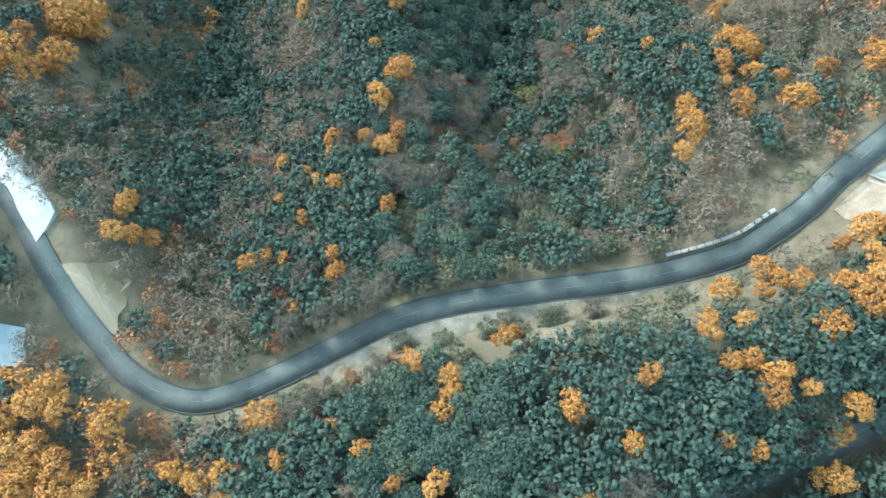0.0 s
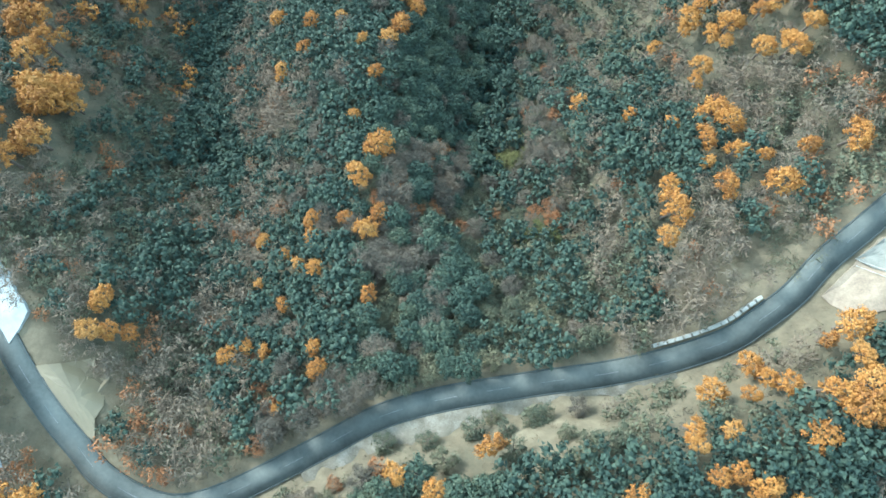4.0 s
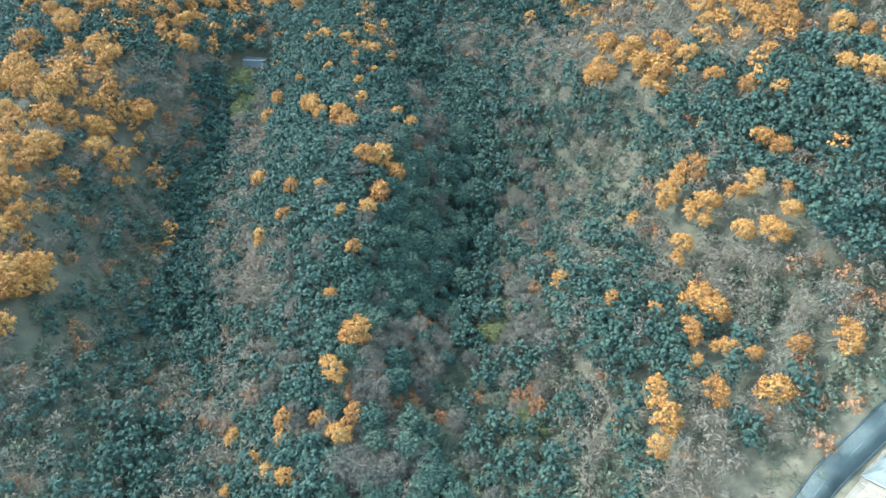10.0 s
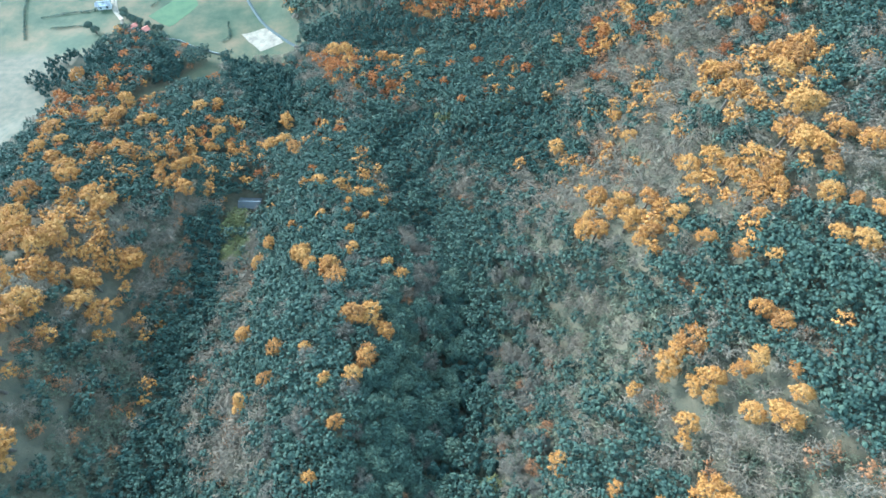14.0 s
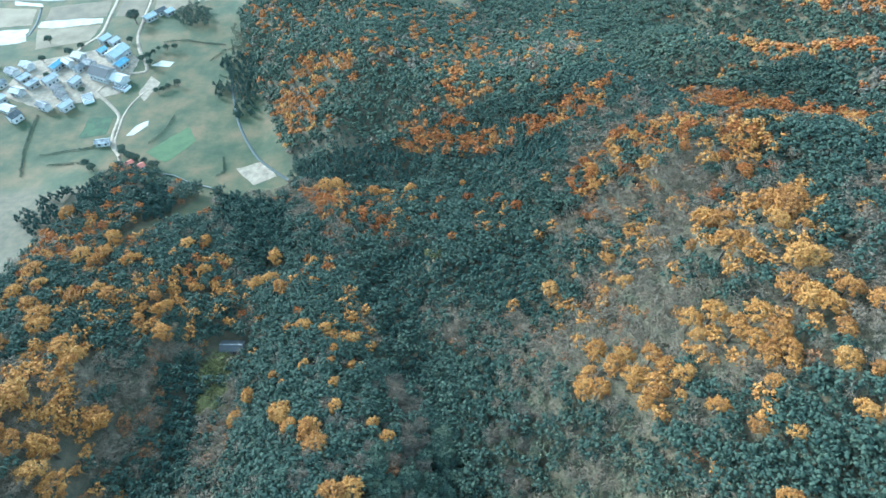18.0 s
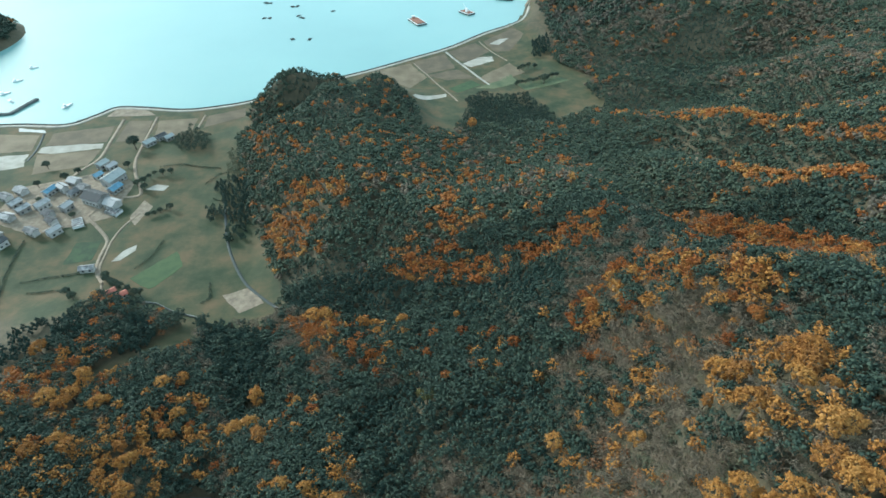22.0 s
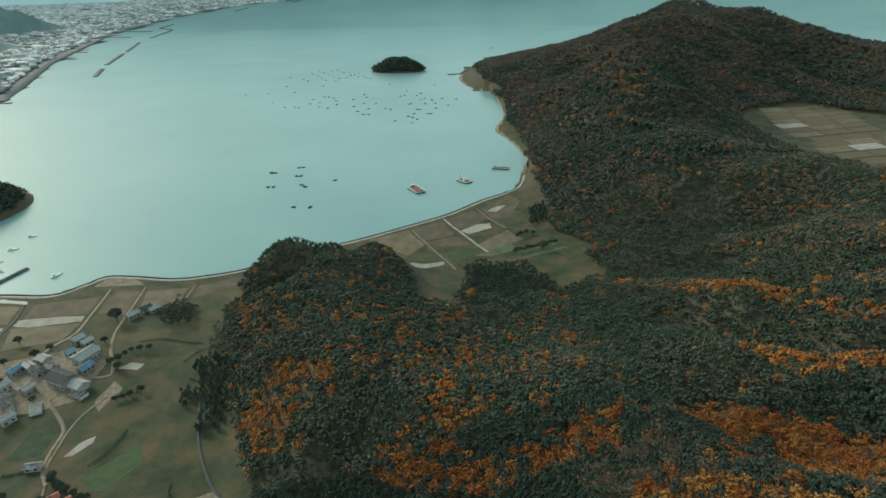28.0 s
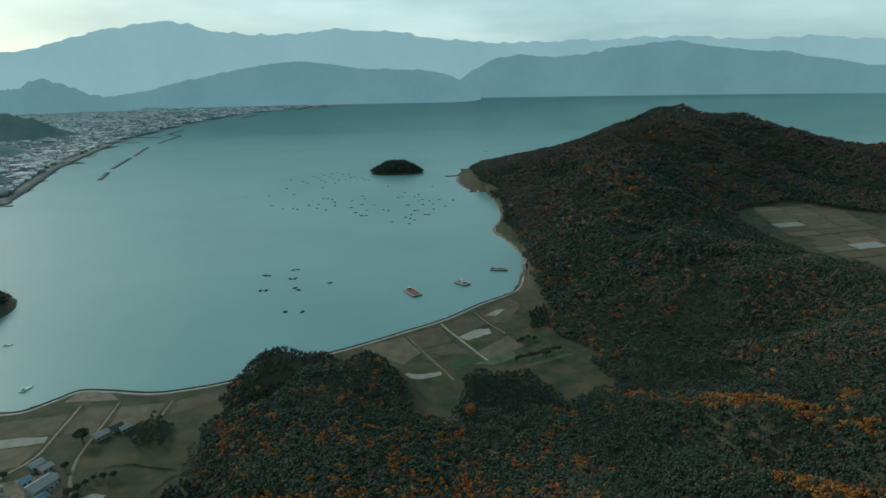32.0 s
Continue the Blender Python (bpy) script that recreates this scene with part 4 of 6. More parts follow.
def part(name, made, material, parent=None, label=""):
    """One mesh object from a bmesh (or a mesh), under a thing or a part."""
    if isinstance(made, bmesh.types.BMesh):
        m = bpy.data.meshes.new(name)
        made.to_mesh(m)
        made.free()
        m.materials.append(material)
    else:
        m = made
    ob = new(name, m)
    ob.parent = parent
    return tagged(ob, label)


def box(bm, x0, x1, y0, y1, z0, z1, bevel=0.0):
    r = bmesh.ops.create_cube(bm, size=1, matrix=Matrix.LocRotScale(((x0 + x1) / 2, (y0 + y1) / 2, (z0 + z1) / 2), None, (x1 - x0, y1 - y0, z1 - z0)))
    if bevel:
        bmesh.ops.bevel(bm, geom=list({e for v in r["verts"] for e in v.link_edges}), offset=bevel, segments=1, affect="EDGES")
    return bm


def rod(bm, a, b, r, sides=6, tip=None):
    a, b = Vector(a), Vector(b)
    turn = (b - a).to_track_quat("Z", "Y").to_matrix().to_4x4()
    bmesh.ops.create_cone(bm, cap_ends=True, segments=sides, radius1=r, radius2=r if tip is None else tip, depth=(b - a).length, matrix=Matrix.Translation((a + b) / 2) @ turn)
    return bm


def bend(p):
    """Far country drawn in towards the eye along its own line of sight, so that 40 km fit into 4.6."""
    p = np.array(p, float)
    v = p - EYE
    d = np.hypot(v[:, 0], v[:, 1])
    u = np.maximum(d - 3400, 0) / 4000
    r = np.where(d > 3400, 3400 + 1350 * u / (1 + u), d)
    return EYE + v * np.where(d > 3400, r / np.maximum(d, 1), 1.0)[:, None]


def steps(fine0, fine1, step, low, high, grow=1.16):
    mid = list(np.arange(fine0, fine1 + step / 2, step))
    up, d = [], step
    while (up[-1] if up else mid[-1]) < high:
        d *= grow
        up.append((up[-1] if up else mid[-1]) + d)
    down, d = [], step
    while (down[-1] if down else mid[0]) > low:
        d *= grow
        down.append((down[-1] if down else mid[0]) - d)
    return np.array(down[::-1] + mid + up)


def smooth01(v):
    v = np.clip(v, 0, 1)
    return v * v * (3 - 2 * v)


def rough_field(p, size, seed):
    """Soft value noise on the plan, 0 to 1."""
    rng = np.random.RandomState(seed)
    table = rng.rand(64, 64)
    q = p / size
    i = np.floor(q).astype(int)
    f = smooth01(q - i)
    a = table[i[:, 0] % 64, i[:, 1] % 64] * (1 - f[:, 0]) + table[(i[:, 0] + 1) % 64, i[:, 1] % 64] * f[:, 0]
    b = table[i[:, 0] % 64, (i[:, 1] + 1) % 64] * (1 - f[:, 0]) + table[(i[:, 0] + 1) % 64, (i[:, 1] + 1) % 64] * f[:, 0]
    return a * (1 - f[:, 1]) + b * f[:, 1]


# ---- ground, road, water ----
ROAD = [(-140, 68, 106), (-118, 50, 109), (-106, 41, 110.5), (-95, 29, 111), (-86, 17, 111), (-78, 8, 111), (-72, 2, 110.5), (-67, -3, 110.3), (-60, -7, 110), (-53, -9, 110), (-47, -8.5, 110.5), (-40, -6, 111.3), (-32, -2, 112), (-21, 4, 113), (-10, 10, 114), (1, 13.5, 114.7), (13, 16, 115.3), (24, 18, 116.2), (36, 20, 117), (48, 23, 118.1), (59, 27, 119), (65, 31, 120), (72, 36.5, 121), (78, 43, 122), (85, 49, 123), (94, 57, 125), (120, 80, 129), (160, 110, 133)]
LOW_ROAD = [(20, -36, 121), (48, -20.5, 121), (63, -14.5, 121.5), (72, -10, 121.8), (81, -5, 122), (110, 8, 123), (150, 22, 124)]


def curve_through(line, step):
    """Points every step along a smooth curve through the corners."""
    line = [np.array(p, float) for p in line]
    line = [2 * line[0] - line[1]] + line + [2 * line[-1] - line[-2]]
    out = []
    for a, b, c, d in zip(line, line[1:], line[2:], line[3:]):
        n = max(1, int(np.linalg.norm(c - b) / step))
        for k in range(n):
            t = k / n
            out.append(0.5 * (2 * b + (c - a) * t + (2 * a - 5 * b + 4 * c - d) * t * t + (3 * b - a - 3 * c + d) * t**3))
    return np.array(out + [line[-2]])


ROAD_LINE, LOW_LINE = curve_through(ROAD, 1.5), curve_through(LOW_ROAD, 1.5)


def level_along(p, line):
    d = np.full(len(p), 1e9)
    z = np.zeros(len(p))
    for q in line:
        e = np.hypot(p[:, 0] - q[0], p[:, 1] - q[1])
        z = np.where(e < d, q[2], z)
        d = np.minimum(d, e)
    return d, z


def ground(p):
    """The soil with the road benches cut into it."""
    p = np.asarray(p, float)[:, :2]
    z = soil(p) + (rough_field(p, 17.0, 5) - 0.5) * 2.4 * np.clip((soil(p) - 3) / 10, 0, 1)
    for line, half in ((ROAD_LINE, 4.2), (LOW_LINE, 3.6)):
        near = (p[:, 0] > -170) & (p[:, 0] < 190) & (p[:, 1] > -60) & (p[:, 1] < 140)
        d, lv = level_along(p[near], line[::2])
        w = 1 - smooth01((d - half) / 5.5)
        z[near] = z[near] * (1 - w) + (lv - 0.3) * w
    return z


def cover_of(p):
    z = soil(p)
    meadow = np.zeros(len(p))
    for name in ("meadow", "meadow low", "fields bay", "fields east"):
        meadow = np.maximum(meadow, inside(p, AREAS[name]))
    meadow = np.maximum(meadow, (z < 2.5) & ~inside(p, AREAS["cedar bowl"]) & ~inside(p, BAY))
    far = np.hypot(p[:, 0] - 200, p[:, 1] - 600) > 1650
    meadow = np.where(far, 0.3, meadow)
    dry = np.maximum(inside(p, [(38, 22), (48, 44), (70, 52), (90, 62), (96, 54), (80, 33), (58, 26)]), 0.9 * (gap(p, ROAD_LINE[::4]) < 9))
    dry = np.maximum(dry, 0.8 * inside(p, [(0, 9), (50, 20), (46, 6), (20, 4)]))
    # far ground paled by painted haze and town concrete, from 1.5 km outwards
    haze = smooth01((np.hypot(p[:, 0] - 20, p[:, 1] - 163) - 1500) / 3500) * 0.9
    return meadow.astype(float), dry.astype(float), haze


gx, gy = steps(-190, 260, 3.6, -30000, 30000, 1.055), steps(-60, 640, 3.6, -3000, 45000, 1.055)
X, Y = np.meshgrid(gx, gy)
plan = np.stack([X.ravel(), Y.ravel()], 1)
near_hills = np.stack([plan[:, 0], plan[:, 1], ground(plan)], 1)
nx, ny = len(gx), len(gy)
corner = (np.arange(ny - 1)[:, None] * nx + np.arange(nx - 1)).ravel()
quads = np.stack([corner, corner + 1, corner + nx + 1, corner + nx], 1)
land = mesh_of("ground", bend(near_hills), quads, LAND, smooth=True)
for cover, value in zip(("meadow", "dry", "haze_and_town"), cover_of(plan)):
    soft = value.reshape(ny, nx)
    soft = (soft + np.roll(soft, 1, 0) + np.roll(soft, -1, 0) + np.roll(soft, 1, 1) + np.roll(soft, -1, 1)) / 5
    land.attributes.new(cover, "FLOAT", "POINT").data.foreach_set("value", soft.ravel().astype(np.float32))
tagged(new("ground", land), "hilly forest floor with meadows and dry verges", "ground", kind="structure")

wx, wy = steps(-900, 900, 60, -40000, 40000, 1.08), steps(500, 2400, 60, 450, 60000, 1.08)
X, Y = np.meshgrid(wx, wy)
nx, ny = len(wx), len(wy)
corner = (np.arange(ny - 1)[:, None] * nx + np.arange(nx - 1)).ravel()
quads = np.stack([corner, corner + 1, corner + nx + 1, corner + nx], 1)
middle = np.stack([X.ravel(), Y.ravel()], 1)[quads].mean(1)
away = np.hypot(middle[:, 0] - EYE[0], middle[:, 1] - EYE[1]) > 1300
open_sea = away & inside(middle, BAY)
offing = mesh_of("far_water", bend(np.stack([X.ravel(), Y.ravel(), np.full(X.size, SEA)], 1)), quads[open_sea], FAR_WATER, smooth=True)
offing.normals_split_custom_set_from_vertices([(0, 0, 1)] * len(offing.vertices))
tagged(new("far_water", offing), "pale open water fading into the haze", "water", kind="structure")
sea = mesh_of("water", bend(np.stack([X.ravel(), Y.ravel(), np.full(X.size, SEA)], 1)), quads[~away], WATER, smooth=True)
sea.normals_split_custom_set_from_vertices([(0, 0, 1)] * len(sea.vertices))
tagged(new("water", sea), "calm teal bay water under an overcast sky", "water", kind="structure")


def ribbon(line, left, right, lift=0.0, drape=False, thick=0.0):
    """A strip along a line, from left to right metres of it, as a mesh array."""
    line = np.asarray(line, float)
    way = np.gradient(line[:, :2], axis=0)
    way /= np.linalg.norm(way, axis=1)[:, None] + 1e-9
    side = np.stack([way[:, 1], -way[:, 0]], 1)
    a, b = line[:, :2] + side * left, line[:, :2] + side * right
    za = ground(a) + lift if drape else line[:, 2] + lift
    zb = ground(b) + lift if drape else line[:, 2] + lift
    n = len(line)
    v = np.concatenate([np.c_[a, za], np.c_[b, zb]])
    i = np.arange(n - 1)
    f = np.stack([i, i + 1, i + 1 + n, i + n], 1)[:, ::-1]
    if thick:
        v = np.concatenate([v, v - (0, 0, thick)])
        low = f[:, ::-1] + 2 * n
        wall_a = np.stack([i + 1, i, i + 2 * n, i + 1 + 2 * n], 1)[:, ::-1]
        wall_b = np.stack([i + n, i + 1 + n, i + 1 + 3 * n, i + 3 * n], 1)[:, ::-1]
        ends = np.array([[0, n, 3 * n, 2 * n], [n - 1, 3 * n - 1, 4 * n - 1, 2 * n - 1]])
        ends[1] = [2 * n - 1, n - 1, 3 * n - 1, 4 * n - 1]
        f = np.concatenate([f, low, wall_a, wall_b, ends])
    return v, f


def strip(name, line, left, right, material, lift=0.0, drape=False, thick=0.0, parent=None, label="", category="", kind=""):
    ob = new(name, mesh_of(name, *ribbon(line, left, right, lift, drape, thick), material))
    ob.parent = parent
    return tagged(ob, label, category, kind=kind)


road = strip("road", ROAD_LINE, -2.25, 2.25, ASPHALT, 0.1, thick=0.4, label="narrow grey asphalt road with darker patches", category="road", kind="structure")
low_road = strip("road", LOW_LINE, -2.3, 2.3, ASPHALT, 0.1, thick=0.4, label="asphalt road half hidden below evergreen trees", category="road", kind="structure")
for k in range(20, len(ROAD_LINE) - 30, 7):
    strip("lane_dash", ROAD_LINE[k : k + 4], -0.06, 0.06, PAINT, 0.106, thick=0.004, parent=road)
for k in range(6, len(LOW_LINE) - 6, 7):
    strip("lane_dash", LOW_LINE[k : k + 4], -0.06, 0.06, PAINT, 0.106, thick=0.004, parent=low_road)
strip("gutter", ROAD_LINE, 2.27, 2.6, TARRED, 0.05, thick=0.35, label="dark concrete gutter along the road", category="gutter", kind="structure")
strip("gutter", ROAD_LINE, -2.6, -2.27, TARRED, 0.05, thick=0.35, label="dark concrete gutter along the road", category="gutter", kind="structure")
on = (ROAD_LINE[:, 0] > -27) & (ROAD_LINE[:, 0] < 49)
bank_line = ROAD_LINE[on]
wide = 1.2 + 2.4 * np.exp(-(((bank_line[:, 0] + 2) / 20) ** 2)) + 0.5 * np.sin(bank_line[:, 0] * 0.9)
bank_v, bank_f = ribbon(bank_line, 2.62, 3.6, 0.04)
nb = len(bank_line)
way = np.gradient(bank_line[:, :2], axis=0)
way /= np.linalg.norm(way, axis=1)[:, None]
outer = bank_line[:, :2] + np.stack([way[:, 1], -way[:, 0]], 1) * (3.0 + wide)[:, None]
bank_v[nb:] = np.c_[outer, ground(outer) + 0.15]
tagged(new("embankment", mesh_of("embankment", bank_v, bank_f, VERGE)), "pale weathered concrete slope below the road", "embankment", kind="structure")

# low retaining wall of separate blocks on the uphill side of the bend
blocks = tagged(new("retaining_wall"), "low retaining wall of pale concrete blocks", "wall", kind="structure")
on = ROAD_LINE[(ROAD_LINE[:, 0] > 44) & (ROAD_LINE[:, 0] < 68)]
block_mesh = None
for a, b in zip(on, on[1:]):
    d = (b - a)[:2] / np.linalg.norm((b - a)[:2])
    c = (a + b) / 2
    if block_mesh is None:
        ob = part("block", box(bmesh.new(), -0.7, 0.7, -0.35, 0.35, -0.4, 0.75, 0.04), CONCRETE, blocks)
        block_mesh = ob.data
    else:
        ob = new("block", block_mesh)
        ob.parent = blocks
    ob.matrix_local = pose(c[0] - d[1] * 3.5, c[1] + d[0] * 3.5, c[2], 0, 0, math.degrees(math.atan2(d[1], d[0])))


def patch(name, outline, material, lift=0.12, step=2.5, label="", category="", kind="structure", parent=None, thick=0.15):
    """A flat sheet with a ragged rim laid on the ground."""
    rim = along([(*p, 0) for p in list(outline) + [outline[0]]], step)[:-1, :2]
    rim = rim + (np.stack([rough_field(rim * 7.3, 5.0, 8), rough_field(rim * 6.1, 5.0, 9)], 1) - 0.5) * min(step, 2.0) * 0.7
    c = rim.mean(0)
    n = len(rim)
    rings = [rim] + [c + (rim - c) * k for k in (0.75, 0.5, 0.25)]
    pts = np.concatenate(rings + [c[None]])
    v = np.c_[pts, ground(pts) + lift]
    skirt = np.c_[rim, ground(rim) + lift - thick]
    v = np.concatenate([v, skirt])
    i = np.arange(n)
    j = (i + 1) % n
    f = [np.stack([i + n * k, j + n * k, j + n * (k + 1), i + n * (k + 1)], 1) for k in range(3)]
    f.append(np.stack([i + 3 * n, j + 3 * n, np.full(n, 4 * n), np.full(n, 4 * n)], 1))
    f.append(np.stack([j, i, i + 4 * n + 1, j + 4 * n + 1], 1))
    m = bpy.data.meshes.new(name)
    m.from_pydata(v.tolist(), [], [list(dict.fromkeys(q)) for q in np.concatenate(f).tolist()])
    m.materials.append(material)
    ob = new(name, m)
    ob.parent = parent
    return tagged(ob, label, category, kind=kind)


patch("concrete_apron", [(-109, 45), (-103, 46), (-94, 38), (-87, 29), (-89, 22.5), (-93, 27), (-99, 34)], PALE, 0.6, label="pale concrete slab beside the road", category="pavement", thick=1.0)
patch("mud_lot", [(-84, 18), (-74, 20), (-70, 13), (-69, 3), (-74, 7), (-79, 13)], MUD, 0.3, label="smooth tan mud lot beside the road", category="ground")
patch("dirt_lot", [(77, 36), (81, 41), (89, 48), (96, 50), (96, 40), (88, 33), (80, 32)], DIRT, 0.3, label="bare dirt lot beside the road", category="ground")
patch("netted_plot", [(84, 43.5), (90, 48), (95, 45), (89, 40)], surface("grey netting", [(0.11, 0.115, 0.10), (0.19, 0.19, 0.165)], 0.6, fine=0.4), 0.55, label="plot under grey netting", category="plot", kind="structure")
for k, (x0, y0, x1, y1) in enumerate([(83.5, 42.2, 88.3, 38.6), (84.3, 43.2, 89.2, 39.6)]):
    z0, z1 = ground(np.array([(x0, y0), (x1, y1)])) + 0.75
    pole = tagged(new("pole_rail"), "long pale pole laid on short posts", "rail")
    part("rail", rod(bmesh.new(), (x0, y0, z0), (x1, y1, z1), 0.07), CONCRETE, pole)
    for x, y, z in ((x0, y0, z0), (x1, y1, z1)):
        part("post", rod(bmesh.new(), (x, y, z - 1.2), (x, y, z - 0.05), 0.06), BARK, pole)
patch("pale_gravel", [(-106, 6), (-88, 4), (-86, -3), (-96, -6), (-108, -2)], surface("blue grey gravel", [(0.16, 0.20, 0.21), (0.26, 0.31, 0.32)], 0.4, fine=0.4), 0.3, label="blue grey gravel patch below the road", category="ground")

# ---- trees ----


def ball(level):
    bm = bmesh.new()
    bmesh.ops.create_icosphere(bm, subdivisions=level, radius=1)
    v = np.array([x.co for x in bm.verts])
    f = np.array([[x.index for x in t.verts] for t in bm.faces])
    bm.free()
    return v, f


BALLS = {n: ball(n) for n in (1, 2)}


def lumps(rng, count, level, low=-0.1, size=(0.34, 0.52), spread=0.62, flat=0.85):
    """A cauliflower crown of radius about 1 round the origin: separate uneven lobes."""
    bv, bf = BALLS[level]
    vs, fs, seen = [], [], 0
    for k in range(count):
        h = low + (1 - low) * ((k + 0.5) / count)
        turn = k * 2.39996 + rng.uniform(-0.4, 0.4)
        r = math.sqrt(max(0.0, 1 - max(h, 0) ** 2)) * spread * rng.uniform(0.75, 1.15)
        c = np.array([r * math.cos(turn), r * math.sin(turn), h * spread * flat + 0.08])
        s = rng.uniform(*size)
        v = bv * s * rng.uniform(0.85, 1.18, 3) * (1 + rng.uniform(-0.16, 0.16, (len(bv), 1))) + c
        vs.append(v)
        fs.append(bf + seen)
        seen += len(bv)
    return np.concatenate(vs), np.concatenate(fs)


def sprays(rng, count, length, width, base, reach=(0.9, 1.12)):
    """Small leaf tufts or twigs, one triangle each, standing off the lobes of a crown."""
    which = rng.randint(0, len(base), count)
    lobe = base.reshape(-1, 12, 3).mean(1)[which // 12]
    off = rng.normal(size=(count, 3))
    off /= np.linalg.norm(off, axis=1)[:, None]
    far = np.linalg.norm(base[which] - lobe, axis=1)[:, None]
    pick = lobe + off * far * rng.uniform(*reach, (count, 1))
    out = off + 0.5 * pick / (np.linalg.norm(pick, axis=1)[:, None] + 1e-6) + rng.normal(size=(count, 3)) * 0.55
    out /= np.linalg.norm(out, axis=1)[:, None]
    a = rng.normal(size=(count, 3))
    a -= out * (a * out).sum(1)[:, None]
    a = a / (np.linalg.norm(a, axis=1)[:, None] + 1e-6) + out * 0.35
    a /= np.linalg.norm(a, axis=1)[:, None]
    b = np.cross(out, a)
    b /= np.linalg.norm(b, axis=1)[:, None] + 1e-6
    ln, wd = length * rng.uniform(0.6, 1.3, (count, 1)), width * rng.uniform(0.6, 1.3, (count, 1))
    v = np.stack([pick - b * wd, pick + b * wd, pick + a * ln], 1).reshape(-1, 3)
    return v, np.arange(3 * count).reshape(-1, 3)


def joined(*pieces):
    vs, fs, n = [], [], 0
    for v, f in pieces:
        vs.append(v)
        fs.append(f + n)
        n += len(v)
    return np.concatenate(vs), np.concatenate(fs)


def core(v, share):
    """The lobes drawn in towards their own middles, so that the leaves stand proud of them."""
    lobe = v.reshape(-1, 12, 3)
    mid = lobe.mean(1, keepdims=True)
    return ((lobe - mid) * share + mid).reshape(-1, 3)


def leafy(rng, rich):
    """A dense evergreen crown: many small rounded lobes with leaf tufts on them."""
    v, f = lumps(rng, 34 if rich else 8, 1, size=(0.15, 0.30) if rich else (0.27, 0.44), spread=0.76)
    v = v * (1, 1, 0.9)
    return joined((core(v, 0.55 if rich else 0.5), f), sprays(rng, 1900 if rich else 140, 0.11 if rich else 0.24, 0.05 if rich else 0.115, v, (0.62, 1.2)))


def airy(rng, rich):
    """An autumn crown: smaller lobes, wider apart, ragged at the rim."""
    v, f = lumps(rng, 36 if rich else 9, 1, size=(0.10, 0.24) if rich else (0.20, 0.36), spread=0.86)
    v = v * (1, rng.uniform(0.7, 1.0), 1)
    return joined((core(v, 0.5), f), sprays(rng, 1700 if rich else 120, 0.11 if rich else 0.24, 0.048 if rich else 0.11, v, (0.6, 1.3)))


def thin(rng, rich):
    """A leafless crown: a cloud of fine twigs."""
    v, f = lumps(rng, 14 if rich else 6, 1, size=(0.14, 0.30) if rich else (0.26, 0.40), spread=0.76, flat=0.6)
    v = v * (1, 1, 0.8)
    return sprays(rng, 2400 if rich else 190, 0.20 if rich else 0.34, 0.014 if rich else 0.034, v, (0.3, 1.5))


def conical(rng, rich, count=10, tufts=90):
    """A cedar: lobes stacked into a blunt cone, with drooping sprays of needles."""
    bv, bf = BALLS[1]
    count = 26 if rich else count
    vs, fs = [], []
    for k in range(count):
        h = (k + 0.5) / count
        turn, r = k * 2.39996 + rng.uniform(-0.4, 0.4), 0.62 * (1 - h) ** 0.75
        c = np.array([r * math.cos(turn), r * math.sin(turn), -0.55 + 1.75 * h])
        vs.append(bv * (0.24 if rich else 0.36) * (1.25 - 0.75 * h) * rng.uniform(0.85, 1.15, 3) * (1, 1, 1.3) + c)
        fs.append(bf + 12 * k)
    v, f = np.concatenate(vs), np.concatenate(fs)
    return joined((core(v, 0.7), f), sprays(rng, 900 if rich else tufts, 0.15 if rich else 0.26, 0.04 if rich else 0.10, v, (0.7, 1.2)))


def bushy(rng, rich):
    v, f = lumps(rng, 20 if rich else 6, 1, size=(0.12, 0.26) if rich else (0.26, 0.42), flat=0.6, spread=0.76)
    return joined((core(v, 0.4), f), sprays(rng, 1700 if rich else 130, 0.12 if rich else 0.26, 0.03 if rich else 0.075, v, (0.5, 1.5)))


KINDS = {
    "gold": (airy, GOLD, "autumn_tree", "broadleaf tree with amber and orange autumn leaves"),
    "green": (leafy, GREEN, "evergreen_tree", "dark green evergreen broadleaf tree in dense wood"),
    "cedar": (conical, CEDAR, "cedar_tree", "dark conical cedar in a close stand"),
    "bare": (thin, TWIG, "bare_tree", "nearly leafless grey brown tree on the slope"),
    "scrub": (bushy, SCRUB, "shrub", "dull green and straw coloured shrub on the slope"),
    "bamboo": (bushy, BAMBOO, "bamboo_clump", "yellow green bamboo clump in the gully"),
    "russet": (bushy, RUSSET, "russet_tree", "small tree with russet red autumn leaves"),
    "oak": (airy, OAK, "oak_tree", "broadleaf tree with deep orange brown leaves"),
}
MODELS = {}
for kind, (shape, material, name, label) in KINDS.items():
    rng = np.random.RandomState(sum(map(ord, kind)))
    MODELS[kind] = [shape(rng, True) for _ in range(4)], [shape(rng, False) for _ in range(6)]


def trunk_of(rng, conifer):
    bm = bmesh.new()
    if conifer:
        rod(bm, (0, 0, -2.2), (0, 0, 2.2), 0.10, 6, 0.02)
        return bm
    rod(bm, (0, 0, -1.9), (0.05, 0.02, 0.0), 0.10, 7, 0.07)
    for k in range(5):
        a = k * 1.257 + rng.uniform(-0.3, 0.3)
        rod(bm, (0.02, 0, rng.uniform(-0.7, -0.1)), (math.cos(a) * 0.6, math.sin(a) * 0.6, rng.uniform(0.2, 0.55)), 0.05, 5, 0.015)
    return bm


